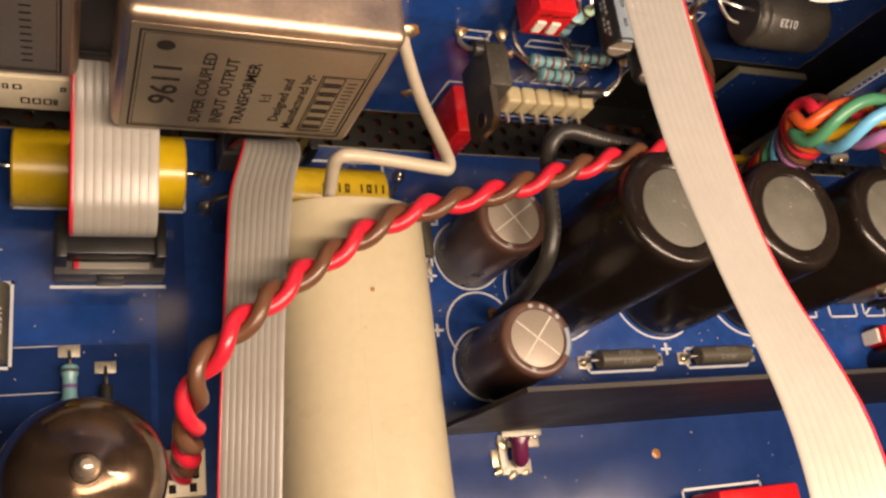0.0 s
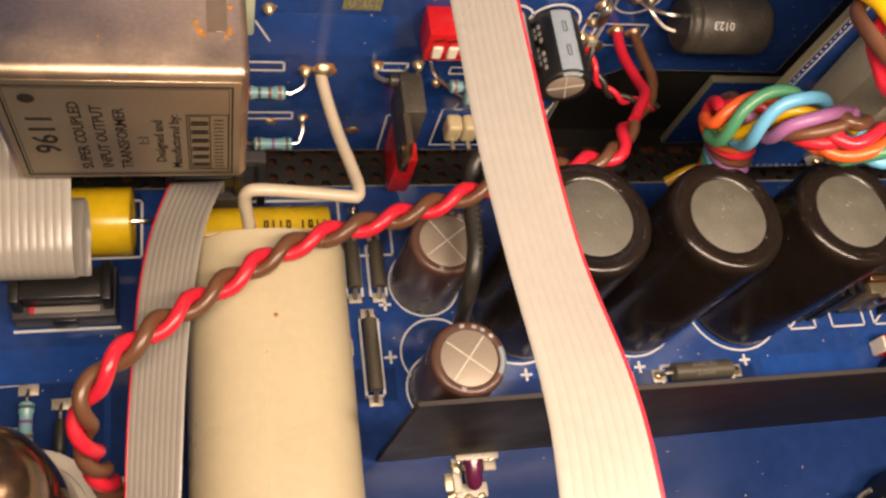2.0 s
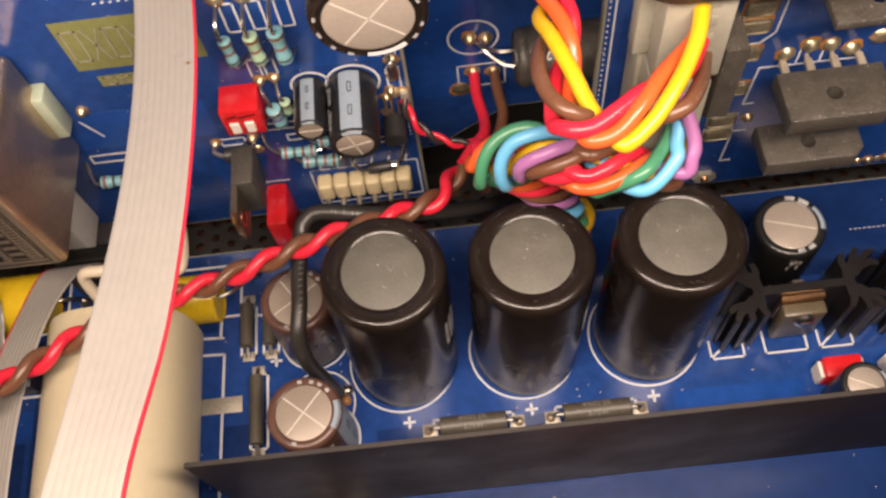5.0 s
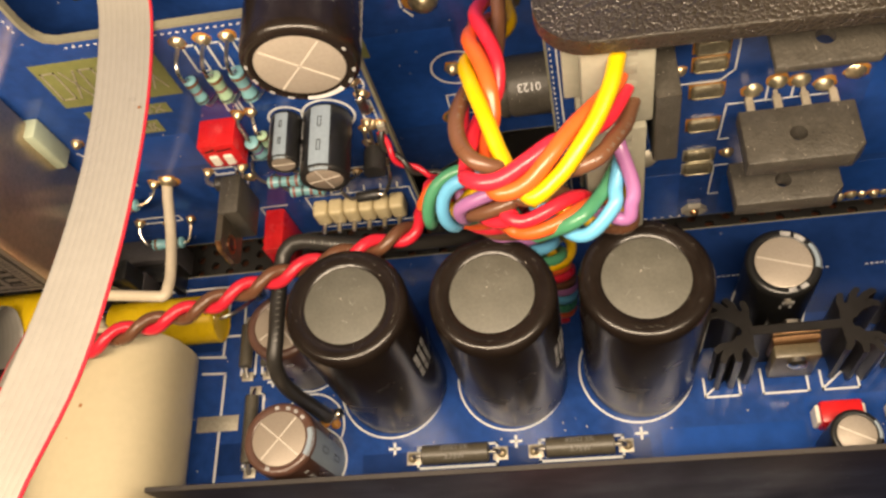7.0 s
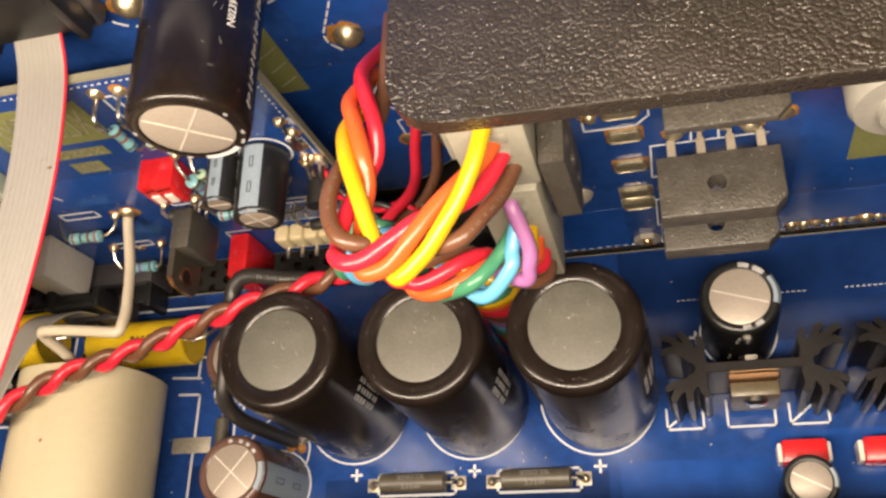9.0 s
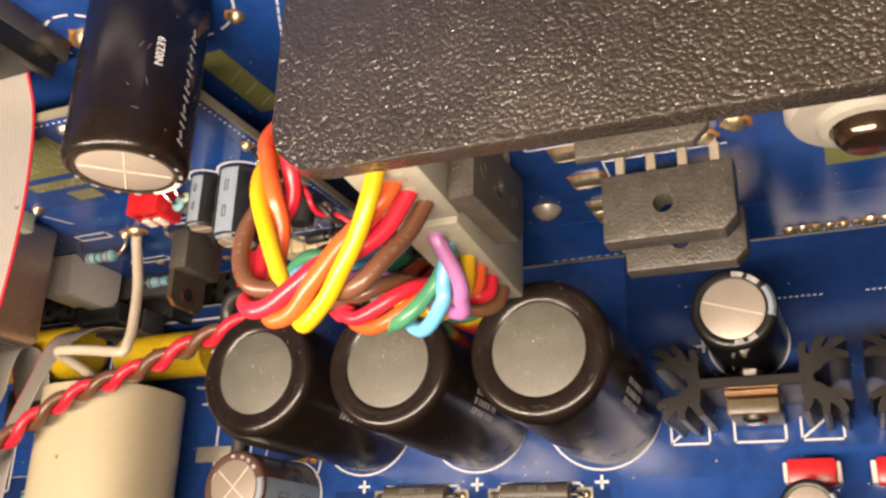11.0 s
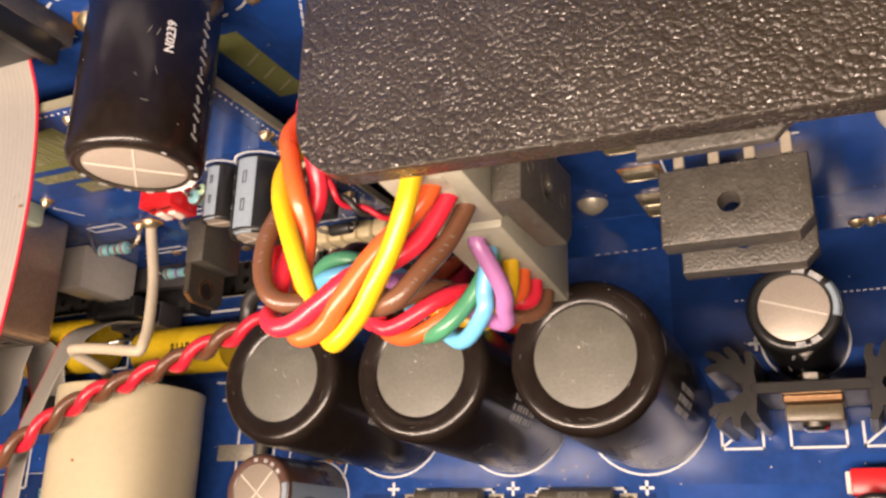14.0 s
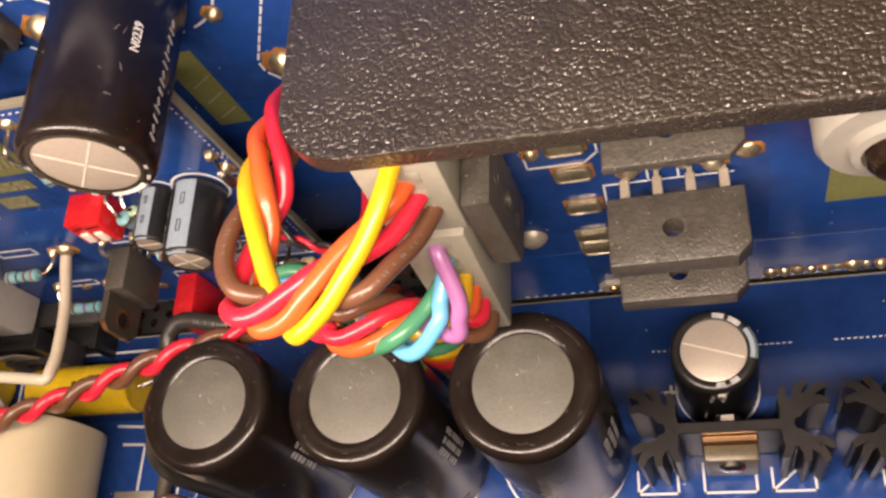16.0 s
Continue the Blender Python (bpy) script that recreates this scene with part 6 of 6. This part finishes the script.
resistor((-83.3, -2.6, 1.6), (0, 1, 0), 6.4, 1.2, res_blue, B3, [(-83.3, -8, 1.4), (-83.3, -9, 0.1)], [(-83.3, 1.6, 1.5), (-83.4, 3.0, 0.2)], "banded resistor in the valve's shadow", "resistors by the valve")
resistor((-78.3, -5.0, 1.4), (0, 1, 0), 5.0, 0.9, black_matt, [], [(-78.3, -9.6, 1.2)], [(-78.4, -1, 1.3), (-78.4, 0.4, 0.2)], "black diode in the valve's shadow", "diodes", "diode", "diode")

G = "power resistors on the lower board"
for x0, x1 in ((5.6, 17.6), (27.8, 39.8)):
    th = resistor(((x0 + x1) / 2, -2.0, 2.0), (1, 0, 0), x1 - x0, 1.75, olive_resistor, [], None, None, "black ceramic power resistor between cream solder pads", G, "power_resistor", lead_r=0.45)
    for sx, xe in ((-1, x0), (1, x1)):
        part("lead", tube(bmesh.new(), spline([(xe - (x0 + x1) / 2, 0, 0), (xe - (x0 + x1) / 2 + sx * 1.4, 0, -0.2), (xe - (x0 + x1) / 2 + sx * 2.2, 0, -1.9)], 8), 0.4, 8), tin, th)
        ob = link("solder_pad", box(bmesh.new(), (xe + sx * 1.9 - 1.35, -3.2, 0), (xe + sx * 1.9 + 1.35, -0.8, 0.3), 0.1), pad_tin, at=floor_board.location / U)
        ob.parent = floor_board
        blob("solder_joint", floor_board, (xe + sx * 2.2, -2.0, 0.25), 0.85, 0.7, None, solder, False)
    lettering("printed_value", "820\u03a9 5%", 1.35, Matrix.Translation((0, 0.75, 1.66)) @ Matrix.Rotation(radians(-24), 4, "X"), faint_print, th, "CENTER")
    lettering("printed_value", "3.75W", 1.35, Matrix.Translation((0, -0.85, 1.62)) @ Matrix.Rotation(radians(26), 4, "X"), faint_print, th, "CENTER")
for x, y0, y1 in ((-25.4, 17.6, 26.4), (-29.8, 17.6, 26.4), (-27.9, -1.4, 11.6)):
    th = resistor((x, (y0 + y1) / 2, 1.7), (0, 1, 0), y1 - y0, 1.3, olive_resistor, [], None, None, "slim black resistor beside the brown capacitors", "slim resistors", "slim_resistor")
    for sy, ye in ((-1, y0), (1, y1)):
        part("lead", rod(bmesh.new(), (0, (ye - (y0 + y1) / 2), -0.2), (0, ye - (y0 + y1) / 2 + sy * 1.8, -1.3), 0.4, 8), tin, th)
        ob = link("solder_pad", box(bmesh.new(), (x - 1.2, ye + sy * 1.5 - 0.9, 0), (x + 1.2, ye + sy * 1.5 + 0.9, 0.28), 0.1), pad_tin, at=floor_board.location / U)
        ob.parent = floor_board
th = resistor((-93.2, 7.0, 1.9), (0, 1, 0), 11.6, 1.8, olive_resistor, [], None, None, "black ceramic power resistor near the valve", G, "power_resistor")
lettering("printed_value", "3.75W", 1.5, Matrix.Translation((0.5, 0, 1.8)) @ Matrix.Rotation(radians(90), 4, "Z"), white_print, th, "CENTER")
printed("part_outline", floor_board, [rect(-95.4, 0.8, -91.2, 13.6)])

# switch, transistors
dip = thing("dip_switch", (-19.2, WALL_L, 42.6), "red two-way slide switch with white levers", "switch")
dip_body = wpart("body", box(bmesh.new(), (-22.4, 39.6, 39.6), (-16.1, WALL_L, 46.0), 0.25), red_box, dip)
for x in (-20.6, -18.2):
    wpart("lever", box(bmesh.new(), (x - 0.75, 39.2, 40.6), (x + 0.75, 39.7, 43.2), 0.12, 1), ceramic_white, dip_body, "white lever")
wpart("printed_bars", strokes(bmesh.new(), [[(-21.4, 44.4), (-20.0, 44.8)], [(-19.4, 44.4), (-17.0, 44.8)]], 0.35, 0, 0.04, Matrix.Translation((0, 39.58, 0)) @ OUT_OF_WALL), ink, dip)

reg = thing("power_transistor", (-22, WALL_L, 27), "black power transistor standing out from the upright board, copper tab edge", "transistor")
wpart("body", box(bmesh.new(), (-24.4, 35.0, 22.4), (-20.6, 42.6, 32.2), 0.4), grey_epoxy, reg)
bm = bmesh.new()
seg = 16
yz = [(35.2, 22.8), (30.0, 22.8), (28.8, 24.2), (28.8, 30.2), (30.0, 31.6), (35.2, 31.6)]
prism(bm, yz, -0.55, 0.55, Matrix(((0, 0, 1, -23.9), (1, 0, 0, 0), (0, 1, 0, 0), (0, 0, 0, 1))))
wpart("tab", bm, tab_metal, reg, "dull metal tab")
wpart("tab_edge", tube(bmesh.new(), [(-23.9, 34.8, 22.75), (-23.9, 30.0, 22.75), (-23.9, 28.75, 24.2), (-23.9, 28.75, 30.2), (-23.9, 30.0, 31.65)], 0.5, 4, 0.16, (1, 0, 0)), copper, reg, "bare copper edge")
for x, turn in ((-24.46, -90), (-23.34, 90)):
    m = Matrix.Translation((x, 31.4, 27.2)) @ Matrix.Rotation(radians(turn), 4, "Y")
    bm = ring(bmesh.new(), (0, 0), 1.25, 1.75, 0, 0.08)
    bmesh.ops.transform(bm, matrix=m, verts=bm.verts)
    wpart("hole_rim", bm, copper, reg, "copper rim of the screw hole")
    # No real bore: a flat black disc carries the hole's inner shade.
    wpart("hole", lathe(bmesh.new(), [(1.25, 0), (1.25, 0.05), (0, 0.05)], 18, m), black_plastic, reg)
for z in (24.8, 27.2, 29.8):
    wpart("lead", rod(bmesh.new(), (-22.4, 42.4, z), (-22.4, 45, z), 0.4, 6), tin, reg)

film = thing("red_film_capacitor", (-20.6, WALL_L, 9), "red boxed film capacitor standing out from the upright board", "capacitor", "red film capacitors")
wpart("box", box(bmesh.new(), (-22.6, 35.8, 3.2), (-18.6, 44.8, 15.2), 0.6, 2), red_box, film)
wpart("lead", rod(bmesh.new(), (-20.6, 44, 9), (-20.6, 45, 9), 0.4, 6), tin, film)
small = thing("small_transistor", (4.6, WALL_L, 36), "small black transistor on three legs", "transistor")
wpart("body", prism(bmesh.new(), [(2.4 + 1.9 + 1.9 * math.cos(radians(a)), 33.6 + 1.9 * math.sin(radians(a))) for a in range(-45, 226, 15)], 1.8, 6.2, ON_L), black_matt, small)
for x in (3.2, 4.3, 5.4):
    wpart("lead", rod(bmesh.new(), (x, 45, 37.6 if x == 4.3 else 36.6), (x, 43.0, 34.0), 0.3, 6), tin, small)
chip = thing("surface_chip", (6.7, WALL_L, 38), "tiny grey component at the board's edge", "component")
wpart("body", box(bmesh.new(), (6.0, 43.8, 37.0), (7.4, 45.0, 39.8), 0.2), pad_tin, chip)
